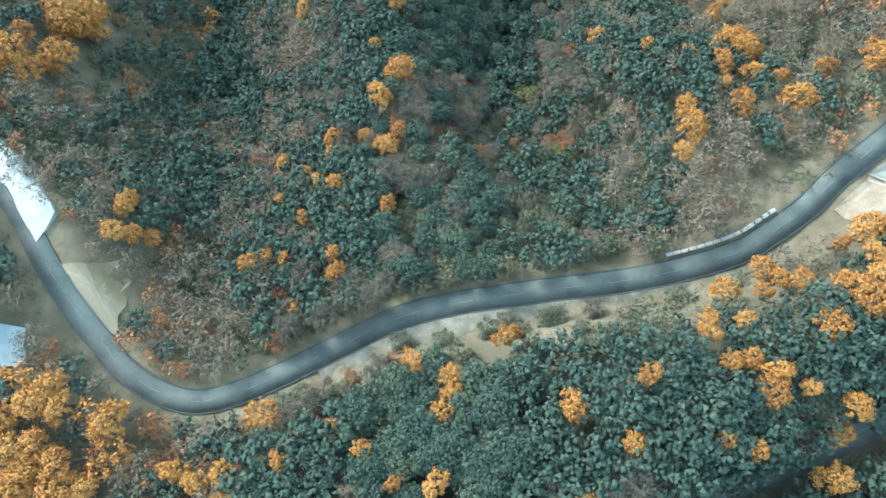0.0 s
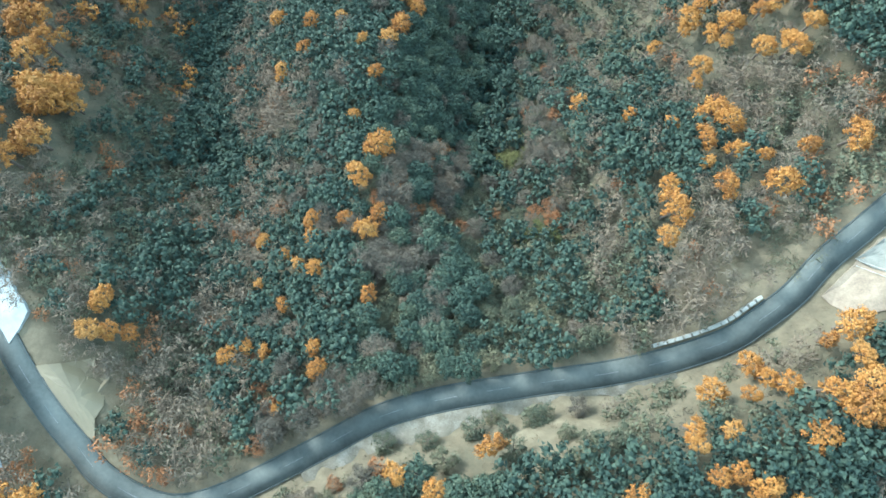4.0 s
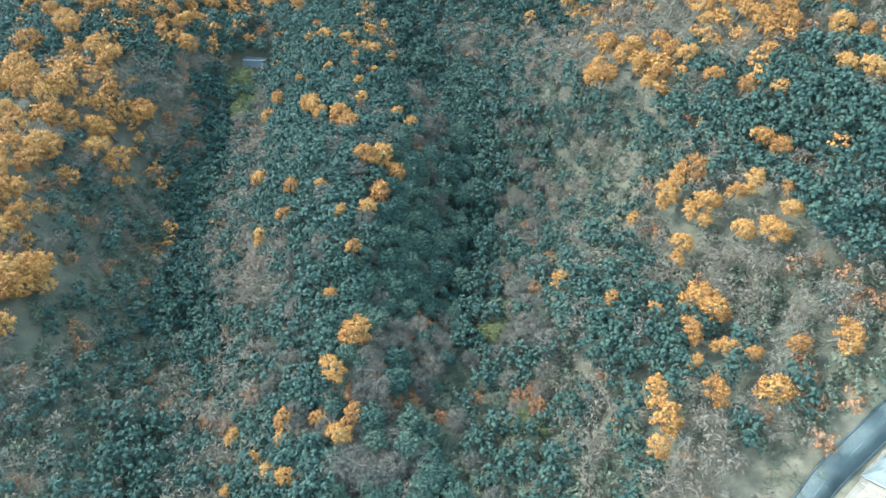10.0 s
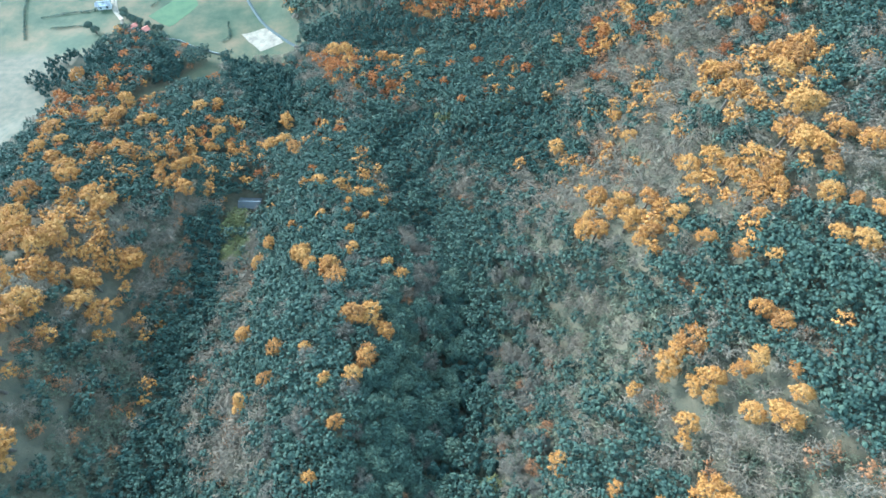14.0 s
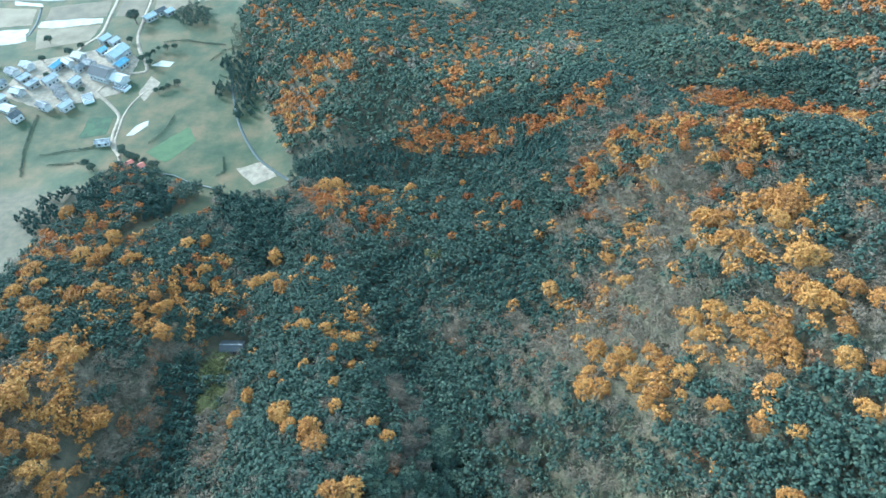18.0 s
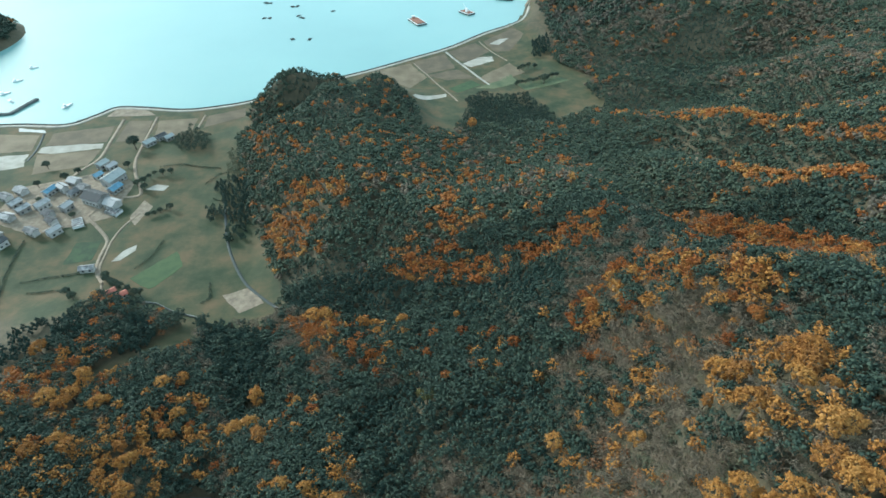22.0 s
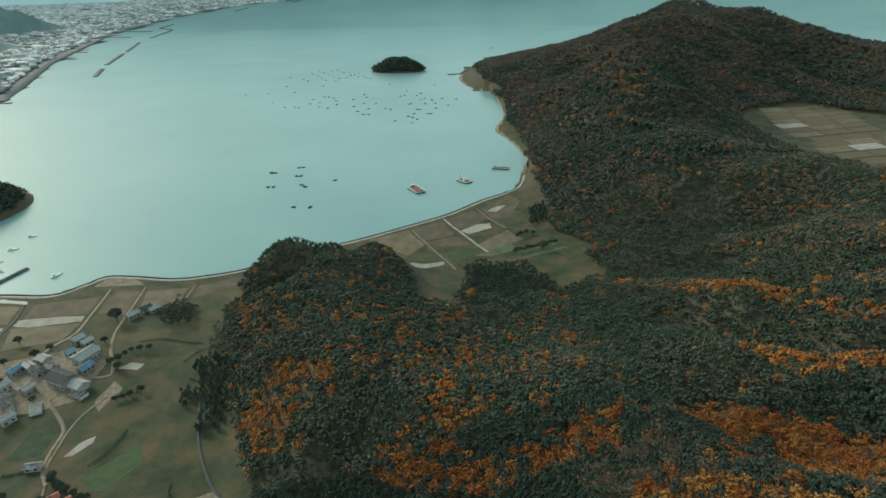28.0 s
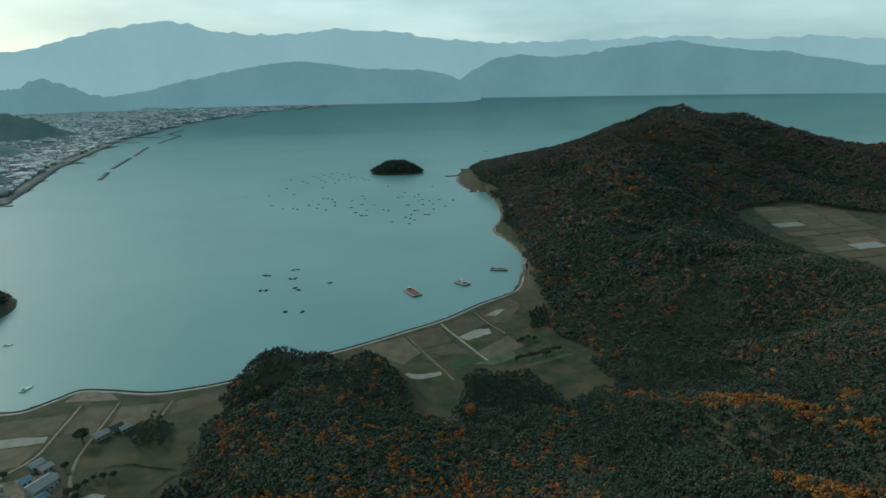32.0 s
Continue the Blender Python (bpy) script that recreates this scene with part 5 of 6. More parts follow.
def fields_mask(p):
    """Where no wood grows: water, roads, meadows, lots."""
    z = soil(p)
    out = inside(p, BAY) & ~((z > SEA + 1.5))
    for name in ("meadow", "meadow low", "fields bay", "fields east"):
        out |= inside(p, AREAS[name])
    out |= (z < 1.2) & (p[:, 1] < 1400)
    out |= gap(p, ROAD_LINE[::4]) < 4.6
    out |= gap(p, LOW_LINE[::4]) < 3.0
    out |= inside(p, [(-26, 0), (-8, 10), (20, 16), (50, 20), (50, 13), (24, 8), (4, 1), (-18, -7)]) & (rough_field(p, 3.0, 2) < 0.36)
    out |= inside(p, [(46, 27), (52, 40), (72, 50), (86, 56), (80, 46), (66, 34)]) & (rough_field(p, 4.0, 3) < 0.72)
    out |= inside(p, [(-106, 42), (-86, 30), (-67, 14), (-67, 0), (-82, 8), (-96, 28)])
    out |= inside(p, [(76, 37), (88, 50), (99, 52), (99, 38), (88, 31), (79, 31)])
    out |= inside(p, [(-108, 8), (-86, 6), (-84, -4), (-96, -8), (-110, -4)])
    out |= inside(p, [(-88, 207), (-70, 207), (-70, 217), (-88, 217)])
    return out


def shares(p):
    """Chances of each kind of tree at rows of x, y, in the order of KINDS."""
    order = list(KINDS)
    x, y = p[:, 0], p[:, 1]
    out = np.zeros((len(p), len(order)))

    def put(mask, **mix):
        out[mask] = 0
        for k, v in mix.items():
            out[mask, order.index(k)] = v

    road_y = np.interp(x, [c[0] for c in ROAD], [c[1] for c in ROAD])
    put(np.ones(len(p), bool), green=0.80, gold=0.11, bare=0.06, russet=0.03)
    put(y < 330, green=0.60, gold=0.06, bare=0.22, scrub=0.08, russet=0.04)
    put((y < 300) & (x > 110), green=0.60, gold=0.20, bare=0.16, russet=0.04)
    put(y < 190, bare=0.40, scrub=0.26, green=0.26, russet=0.08)
    put((y > 520) & (x < 20), green=0.90, gold=0.07, bare=0.03)
    put((y > 340) & (y < 720) & (x > 150), green=0.74, cedar=0.12, gold=0.11, bare=0.03)
    put((y > 600) & (x > 100), green=0.64, gold=0.08, bare=0.18, russet=0.10)
    for name, outline, mix in GROWTH:
        put(inside(p, outline), **mix)
    put(y < road_y, green=0.93, scrub=0.04, bare=0.03)
    put((y < road_y) & (y > road_y - 11), scrub=0.5, bare=0.3, green=0.12, russet=0.08)
    put((y < road_y) & (x < -36), bare=0.46, gold=0.14, green=0.20, russet=0.20)
    for name in ("rib hollow", "hollow", "long gully", "north gully"):
        put(gap(p, SPURS[name]) < 13, green=0.62, cedar=0.36, bare=0.02)
    high = (p[:, 1] > 1080) & (p[:, 0] > 180)
    fold = ravines(p)
    put(high, bare=0.44, russet=0.02, green=0.54)
    put(high & (fold > 0.60), bare=0.90, russet=0.03, gold=0.04, green=0.03)
    put(high & (fold < 0.42), green=0.80, cedar=0.18, bare=0.02)
    for name in AREAS:
        if "cedar" in name or name.startswith("grove"):
            put(inside(p, AREAS[name]), cedar=0.88, green=0.12)
    # amber deepens to orange towards the bay, the lower exposure put into leaf colour
    deep = np.clip((y - 215) / 90, 0, 1) * 0.85
    amber, oak = order.index("gold"), order.index("oak")
    out[:, oak] = out[:, amber] * deep
    out[:, amber] *= 1 - deep
    return out / out.sum(1, keepdims=True)


def scatter(x0, x1, y0, y1, step, seed):
    rng = np.random.RandomState(seed)
    X, Y = np.meshgrid(np.arange(x0, x1, step), np.arange(y0, y1, step * 0.88))
    X[1::2] += step / 2
    p = np.stack([X.ravel(), Y.ravel()], 1) + rng.uniform(-0.36, 0.36, (X.size, 2)) * step
    return p[~fields_mask(p)], rng


names = list(KINDS)


def choose(p, rng, lean=1.5, reach=20.0):
    s = shares(p)
    # neighbours lean the same way, so that kinds stand in patches
    drift = np.stack([rough_field(p + 100 * k, reach, 30 + k) for k in range(s.shape[1])], 1)
    drift[:, names.index("oak")] = drift[:, names.index("gold")]
    s = s * (0.12 + drift) ** lean
    s /= s.sum(1, keepdims=True)
    return (s.cumsum(1) < rng.rand(len(p), 1)).sum(1).clip(0, s.shape[1] - 1)


SIZE = {"gold": (2.0, 3.3), "green": (2.5, 3.9), "cedar": (1.9, 2.7), "bare": (2.7, 3.9), "scrub": (2.1, 3.3), "bamboo": (2.2, 3.2), "russet": (2.0, 3.0), "oak": (2.0, 3.3)}
TALL = {"gold": 1.9, "green": 1.55, "cedar": 1.7, "bare": 1.5, "scrub": 0.75, "bamboo": 1.1, "russet": 1.2, "oak": 1.9}

placed = [(x, y, r) for stand in GOLD_STANDS.values() for x, y, r in stand]
near, rng = scatter(-190, 200, -70, 345, 3.2, 11)
crowd = np.full(len(near), 1e9)
for x, y, r in placed:
    crowd = np.minimum(crowd, np.hypot(near[:, 0] - x, near[:, 1] - y) - r * 0.85)
near = near[crowd > 0.5]
kinds = choose(near, rng)
stock = [(x, y, min(max(r, 2.0), 5.0), "gold", 1) for x, y, r in placed if gap(np.array([(x, y)]), ROAD_LINE[::4])[0] > 2.5]
sizes = rng.rand(len(near))
for (x, y), k, s in zip(near, kinds, sizes):
    lo, hi = SIZE[names[k]]
    stock.append((x, y, lo + (hi - lo) * s, names[k], 0))
stock = np.array([(x, y, r, names.index(k), own) for x, y, r, k, own in stock])
heights = ground(stock[:, :2])
# the trees along the line of flight stand singly, the others in joined woods
QUOTA = {"gold": 300, "green": 290, "cedar": 150, "bare": 230, "scrub": 230, "bamboo": 50, "russet": 70, "oak": 60}
flight = gap(stock[:, :2], [(0, -20), (-5, 60), (5, 150)]) - 500 * stock[:, 4]
single = np.zeros(len(stock), bool)
for kind, most in QUOTA.items():
    of = np.where(stock[:, 3] == names.index(kind))[0]
    single[of[np.argsort(flight[of], kind="stable")[:most]]] = True

first = {}
for kind, (shape, material, name, label) in KINDS.items():
    for n, (v, f) in enumerate(MODELS[kind][0]):
        root = tagged(new(name), label, "shrub" if name in ("shrub", "bamboo_clump") else "tree", group=name.replace("_", " ") + "s of the hillside")
        part("trunk", trunk_of(np.random.RandomState(n + 50), kind == "cedar"), BARK, root)
        part("crown", mesh_of("crown", v, f, material, smooth=kind != "cedar"), material, root)
        first[kind, n] = root
home = {}  # the models themselves are set down last
rng = np.random.RandomState(21)
rows = {}
for (x, y, r, k, own), z, alone in zip(stock, heights, single):
    kind = names[int(k)]
    turn, squash, lean = rng.uniform(0, 360), rng.uniform(0.72, 1.0), rng.uniform(-5, 5)
    lift = r * TALL[kind] if not own else 5.2 + 0.5 * r
    if alone:
        n = rng.randint(4)
        m = pose(x, y, z + lift, lean, 0, turn) @ Matrix.Diagonal((r, r * rng.uniform(0.85, 1.1), r * squash, 1))
        if (kind, n) in home:
            copy_thing(first[kind, n], m)
        else:
            home[kind, n] = m
    else:
        rows.setdefault(kind, []).append((x, y, z + lift, r, math.radians(turn), squash))


def wood(name, label, kind, trees, level, seed):
    """Many trees of a kind in one mesh."""
    rng = np.random.RandomState(seed)
    vs, fs, n = [], [], 0
    models = MODELS[kind][1] if level == 1 else FAR_MODELS[kind]
    for x, y, z, r, a, sq in trees:
        v, f = models[rng.randint(len(models))]
        c, s = math.cos(a), math.sin(a)
        w = np.stack([(v[:, 0] * c - v[:, 1] * s) * r + x, (v[:, 0] * s + v[:, 1] * c) * r + y, v[:, 2] * r * sq + z], 1)
        vs.append(w)
        fs.append(f + n)
        n += len(v)
    ob = new(name, mesh_of(name, bend(np.concatenate(vs)), np.concatenate(fs), KINDS[kind][1], smooth=kind != "cedar"))
    return tagged(ob, label, "woods", kind="stuff")


for kind, trees in rows.items():
    wood(KINDS[kind][2].replace("_tree", "").replace("shrub", "scrub") + "_wood", "close wood, each a " + KINDS[kind][3], kind, trees, 1, 3)

# far woods: coarser crowns
FAR_MODELS = {}
for kind in KINDS:
    rng = np.random.RandomState(77)
    made = []
    for n in range(5):
        if kind == "cedar":
            made.append(conical(rng, False, 6, 36))
        else:
            v, f = lumps(rng, 5, 1, size=(0.34, 0.52), spread=0.66)
            keep = v[f].mean(1)[:, 2] > -0.1
            made.append(joined((core(v, 0.66), f[keep]), sprays(rng, 40, 0.36, 0.18, v, (0.65, 1.2))))
    FAR_MODELS[kind] = made
for label, (x0, x1, y0, y1), step, grow in (("knoll and ribs", (-175, 430, 345, 720), 4.4, 1.0), ("east hill", (200, 340, 100, 345), 5.0, 1.15), ("shore hills", (150, 620, 720, 1160), 7.0, 1.65), ("mountain", (150, 1250, 1160, 2120), 10.0, 2.1), ("cape", (-660, -420, 630, 940), 6.0, 1.6), ("island", (-170, 20, 1820, 1940), 7.5, 2.3)):
    p, rng = scatter(x0, x1, y0, y1, step, 40)
    k = choose(p, rng, 1.5 if grow < 1.3 else 0.9, 20.0 if grow < 1.3 else 40.0)
    z = ground(p)
    if label in ("cape", "island"):
        ok = z > SEA + 0.4
        p, k, z = p[ok], k[ok], z[ok]
    for kind in KINDS:
        at = k == names.index(kind)
        if at.sum() < 3:
            continue
        lo, hi = SIZE[kind]
        trees = [(x, y, h + grow * (1.2 if label in ("cape", "island") else 2.6), grow * (lo + (hi - lo) * rng.rand()), rng.rand() * 6.28, rng.uniform(0.75, 1.05)) for (x, y), h in zip(p[at], z[at])]
        wood(KINDS[kind][2].replace("_tree", "").replace("shrub", "scrub") + "_wood", "far wood on the " + label.replace("knoll and ribs", "ridges above the bay") + ", each a " + KINDS[kind][3], kind, trees, 2, 9)

# undergrowth on the near slopes: brush, twigs and dry grass between the trees
p, rng = scatter(-150, 140, -45, 290, 2.2, 71)
verge = rng.uniform(-100, 100, (9000, 2))
bank = [(46, 27), (52, 40), (72, 50), (86, 56), (80, 46), (66, 34)]
verge = np.concatenate([verge[np.abs(gap(verge, ROAD_LINE[::4]) - 6.5) < 3.3], verge[inside(verge, bank)], (verge + (0.7, 0.4))[inside(verge, bank)]])
verge = verge[~inside(verge, [(-106, 42), (-86, 30), (-67, 14), (-67, 0), (-82, 8), (-96, 28)]) & ~inside(verge, [(76, 37), (88, 50), (99, 52), (99, 38), (88, 31), (79, 31)])]
p = np.concatenate([p, verge])
mood = rough_field(p, 14.0, 81) + rng.uniform(-0.18, 0.18, len(p))
mood[-len(verge) :] *= 0.62
z = ground(p)
tufts = [sprays(rng, 24, 0.55, 0.055, BALLS[1][0] * (1, 1, 0.5), (0.4, 1.3)) for _ in range(6)]
for name, label, material, pick in (
    ("brushwood", "bare brown brushwood under the trees", TWIG, mood > 0.58),
    ("undergrowth", "olive undergrowth of low shrubs on the slopes", SCRUB, (mood <= 0.58) & (mood > 0.38)),
    ("dry_grass", "straw coloured grass between the shrubs", DRY, mood <= 0.38),
):
    vs, fs, n = [], [], 0
    for (x, y), h in zip(p[pick], z[pick]):
        v, f = tufts[rng.randint(6)]
        r = rng.uniform(1.0, 1.9) * (0.5 if material is DRY else 1.0)
        vs.append(v * (r, r, r * 0.9) + (x, y, h + 0.25))
        fs.append(f + n)
        n += len(v)
    tagged(new(name, mesh_of(name, np.concatenate(vs), np.concatenate(fs), material)), label, "undergrowth", kind="stuff")

# ---- plain: paths, parcels, village ----


def flat_line(line, z=0.0):
    return curve_through([(x, y, z) for x, y in line], 4.0)


for line, w, label in (
    ([(-265, 579), (-260, 540), (-257, 510), (-264, 492), (-269, 472), (-280, 457)], 1.5, "pale village road between the fields"),
    ([(-236, 582), (-230, 532), (-226, 505), (-216, 481), (-205, 462), (-204, 454), (-215, 452)], 1.3, "pale farm lane beside the meadow"),
    ([(-324, 554), (-317, 529), (-315, 509)], 1.0, "dark field ditch track"),
    ([(-193, 584), (-193, 560)], 1.0, "short pale field track"),
    ([(29, 724), (46, 686), (62, 652), (70, 636)], 1.3, "pale straight farm road to the seawall"),
    ([(-6, 695), (11, 657), (28, 619), (37, 595)], 0.9, "narrow track between brown paddies"),
    ([(68, 753), (80, 722), (94, 696)], 0.9, "narrow track between brown paddies"),
    ([(-191, 362), (-200, 374), (-204, 389), (-206, 404), (-218, 418), (-231, 432), (-225, 441)], 1.2, "pale rutted track through the meadow"),
    ([(-191, 362), (-199, 376), (-201, 388), (-203, 404), (-201, 420), (-195, 434)], 0.8, "pale rutted track through the meadow"),
    ([(-191, 362), (-186, 350), (-180, 338), (-172, 322)], 0.8, "pale rutted track through the meadow"),
    ([(-140, 450), (-133, 426), (-125, 401), (-116, 381), (-104, 361), (-92, 348), (-78, 335)], 0.9, "dark sunken path along the meadow's edge"),
):
    strip("track", flat_line(line), -w, w, TARRED if "dark" in label else SILT if "farm road" in label else DIRT, 0.14, drape=True, thick=0.15, label=label, category="track", kind="structure")
wall_line = flat_line([(-190, 352), (-172, 346), (-159, 343), (-150, 342), (-140, 336), (-123, 330)])
strip("stone_wall", wall_line, -0.35, 0.35, RUBBLE, 1.0, drape=True, thick=1.4, label="low dark stone wall across the meadow", category="wall", kind="structure")

for outline, material, label in (
    ([(46, 689), (64, 706), (79, 709), (80, 696), (55, 680)], SILT, "pale silted paddy"),
    ([(30, 628), (53, 647), (63, 636), (38, 616)], CROP, "green crop strip among paddies"),
    ([(-5, 593), (-2, 602), (27, 614), (27, 607), (1, 591)], SILT, "flooded pale paddy edge"),
    ([(79, 745), (92, 759), (103, 762), (90, 741)], SILT, "pale silt on a paddy"),
    ([(-50, 672), (-9, 693), (9, 656), (-9, 630)], STUBBLE, "brown stubble paddy"),
    ([(31, 722), (64, 748), (78, 722), (49, 693)], STUBBLE, "brown stubble paddy"),
    ([(8, 660), (40, 674), (58, 652), (29, 648)], STUBBLE, "brown stubble paddy"),
    ([(-5, 697), (28, 718), (39, 678), (7, 664)], STUBBLE, "brown stubble paddy"),
    ([(73, 752), (110, 792), (122, 770), (100, 722), (84, 722)], STUBBLE, "sandy brown paddy"),
    ([(58, 650), (96, 690), (110, 665), (72, 640)], STUBBLE, "brown stubble paddy"),
    ([(56, 627), (95, 661), (99, 640), (73, 626)], TURF, "grassy paddy"),
    ([(97, 636), (138, 652), (150, 640), (104, 622)], TURF, "green fallow plot"),
    ([(-314, 522), (-314, 531), (-287, 535), (-265, 535), (-262, 527), (-300, 520)], SILT, "bright silted paddy by the village"),
    ([(-352, 565), (-326, 560), (-323, 556), (-348, 559)], PALE, "long white plastic sheet on a paddy"),
    ([(-312, 519), (-262, 524), (-262, 500), (-300, 488)], STUBBLE, "brown stubble paddy"),
    ([(-316, 555), (-268, 566), (-263, 538), (-312, 533)], STUBBLE, "brown stubble paddy"),
    ([(-370, 555), (-327, 552), (-320, 526), (-368, 520)], STUBBLE, "brown stubble paddy"),
    ([(-360, 515), (-319, 520), (-317, 498), (-350, 490)], SILT, "pale silted paddy"),
    ([(-259, 575), (-238, 575), (-232, 535), (-256, 538)], STUBBLE, "brown stubble paddy"),
    ([(-232, 575), (-198, 578), (-196, 552), (-225, 540)], STUBBLE, "brown stubble paddy"),
    ([(-190, 582), (-160, 596), (-155, 580), (-188, 560)], STUBBLE, "brown stubble paddy"),
    ([(-194, 383), (-191, 393), (-185, 399), (-183, 394), (-190, 384)], SILT, "pale rubble heap in the meadow"),
    ([(-176, 366), (-164, 382), (-155, 392), (-147, 377), (-160, 356), (-167, 359)], CROP, "dark green field plot"),
    ([(-226, 402), (-210, 405), (-208, 385), (-224, 380)], CROP, "green field plot beside the village"),
    ([(-201, 429), (-198, 449), (-189, 442), (-194, 420)], DIRT, "bare reddish earth plot"),
    ([(-115, 350), (-100, 356), (-88, 342), (-100, 334)], DIRT, "bare tan earth plot"),
    ([(-202, 462), (-196, 469), (-186, 467), (-188, 461)], SILT, "fenced pale garden plot"),
    ([(-335, 509), (-317, 510), (-313, 500), (-330, 497)], SILT, "pale silted paddy"),
    ([(-283, 584), (-279, 598), (-268, 600), (-253, 597), (-238, 585)], DIRT, "rubble landing on the shore point"),
    ([(-300, 470), (-240, 490), (-212, 470), (-214, 430), (-260, 410), (-296, 425)], DIRT, "trodden village yards"),
):
    patch("field", outline, material, 0.10 if material is not SILT else 0.16, 4.0, label=label, category="field")
for k in range(15):
    y0 = 790 + 31 * k
    x0 = float(np.interp(y0, [790, 813, 873, 949, 1012, 1044, 1262], [566, 568, 616, 596, 628, 604, 668])) + 4
    for n in range(3):
        a, b = x0 + 58 * n, x0 + 58 * n + 55
        patch("field", [(a, y0 + 0.2 * (a - x0)), (b, y0 + 0.2 * (b - x0)), (b, y0 + 28 + 0.2 * (b - x0)), (a, y0 + 28 + 0.2 * (a - x0))], (DRY, SILT if (k * 3 + n) % 7 == 2 else DRY, STUBBLE)[(k + 2 * n) % 3], 0.5, 14.0, label="straw coloured paddy beyond the hills", category="field")


rng = np.random.RandomState(61)
for line in (
    [(-260, 403), (-257, 385), (-253, 368), (-243, 342)],
    [(-240, 363), (-228, 367), (-214, 370), (-202, 375)],
    [(-231, 353), (-223, 354), (-207, 355)],
    [(-168, 403), (-170, 388), (-176, 376)],
    [(-180, 344), (-186, 336)],
    [(-125, 360), (-121, 347), (-125, 343)],
    [(-146, 475), (-128, 469), (-113, 476)],
    [(-148, 450), (-129, 442), (-112, 451)],
    [(-160, 470), (-153, 483), (-135, 488)],
    [(-202, 493), (-185, 497), (-154, 491)],
    [(-190, 433), (-183, 436), (-177, 438)],
):
    at = along([(x, y, 0) for x, y in line], 1.3)[:, :2]
    at = at + rng.uniform(-0.4, 0.4, at.shape)
    wood("hedge", "dark clipped hedge between meadow plots", "green", [(x, y, z + 0.5, rng.uniform(0.55, 1.0), rng.rand() * 6, 0.9) for (x, y), z in zip(at, ground(at))], 2, 5)

# sea wall and the coast road behind it
coast = flat_line([(x, y) for x, y in SHORE[1:21]], SEA)
wall_part = coast[(coast[:, 1] < 960)]
strip("sea_wall", wall_part, -0.6, 0.5, TARRED, 1.9, thick=4.0, label="dark concrete sea wall along the bay", category="wall", kind="structure")
strip("coast_road", wall_part, 2.0, 5.5, SILT, 0.2, drape=True, thick=0.2, label="pale coast road behind the sea wall", category="road", kind="structure")
beach = flat_line([(x, y) for x, y in SHORE[16:27]], SEA)
strip("beach", beach, -4.0, 12.0, DIRT, 0.5, thick=1.6, label="narrow sandy beach under the wooded hill", category="beach", kind="structure")


def house(x, y, turn, wide, deep, tall, roof, label, annex=False):
    """A village house: plinth, walls, gabled roof with eaves, windows and a door."""
    z = float(ground(np.array([(x, y)]))[0])
    h = tagged(new("house"), label, "house", group="village houses")
    h.matrix_basis = pose(x, y, z, 0, 0, turn)
    part("plinth", box(bmesh.new(), -wide / 2 - 0.1, wide / 2 + 0.1, -deep / 2 - 0.1, deep / 2 + 0.1, -0.6, 0.35), CONCRETE, h)
    part("wall", box(bmesh.new(), -wide / 2, wide / 2, -deep / 2, deep / 2, 0.35, tall), PLASTER, h)
    rise = deep * 0.27
    bm = bmesh.new()
    e, o = 0.7, 0.22
    ring = [(-deep / 2 - e, tall - 0.15), (0, tall + rise), (deep / 2 + e, tall - 0.15)]
    low = [bm.verts.new((sx * (wide / 2 + e), yy, zz)) for sx in (-1, 1) for yy, zz in ring]
    up = [bm.verts.new((sx * (wide / 2 + e), yy, zz + o)) for sx in (-1, 1) for yy, zz in ring]
    for a, b in ((0, 1), (1, 2)):
        bm.faces.new((up[a], up[b], up[b + 3], up[a + 3]))
        bm.faces.new((low[b], low[a], low[a + 3], low[b + 3]))
        bm.faces.new((low[a], low[b], up[b], up[a]))
        bm.faces.new((low[b + 3], low[a + 3], up[a + 3], up[b + 3]))
    bm.faces.new((low[0], up[0], up[3], low[3]))
    bm.faces.new((low[2], low[5], up[5], up[2]))
    bmesh.ops.recalc_face_normals(bm, faces=bm.faces)
    part("roof", bm, roof, h)
    part("ridge_cap", box(bmesh.new(), -wide / 2 - 0.7, wide / 2 + 0.7, -0.22, 0.22, tall + rise + 0.1, tall + rise + 0.42, 0.05), roof, h)
    for sx in (-1, 1):
        bm = bmesh.new()
        tri = [bm.verts.new((sx * wide / 2, yy, zz)) for yy, zz in ((-deep / 2, tall), (deep / 2, tall), (0, tall + rise))]
        bm.faces.new(tri if sx > 0 else tri[::-1])
        part("gable", bm, PLASTER, h)
    for side in (-1, 1):
        for k in range(max(2, int(wide / 3))):
            cx = -wide / 2 + (k + 0.5) * wide / max(2, int(wide / 3))
            window = part("window", box(bmesh.new(), cx - 0.7, cx + 0.7, side * deep / 2 - 0.06, side * deep / 2 + 0.06, 1.0, 2.2), DARKGLASS, h)
            part("sill", box(bmesh.new(), cx - 0.85, cx + 0.85, side * (deep / 2 + 0.08) - 0.1, side * (deep / 2 + 0.08) + 0.1, 0.88, 0.99), CONCRETE, window)
    door = part("door", box(bmesh.new(), -wide / 2 - 0.07, -wide / 2 + 0.05, -0.5, 0.5, 0.35, 2.4), BARK, h)
    part("door_handle", box(bmesh.new(), -wide / 2 - 0.13, -wide / 2 - 0.08, 0.3, 0.36, 1.25, 1.45), RUST, door)
    return h


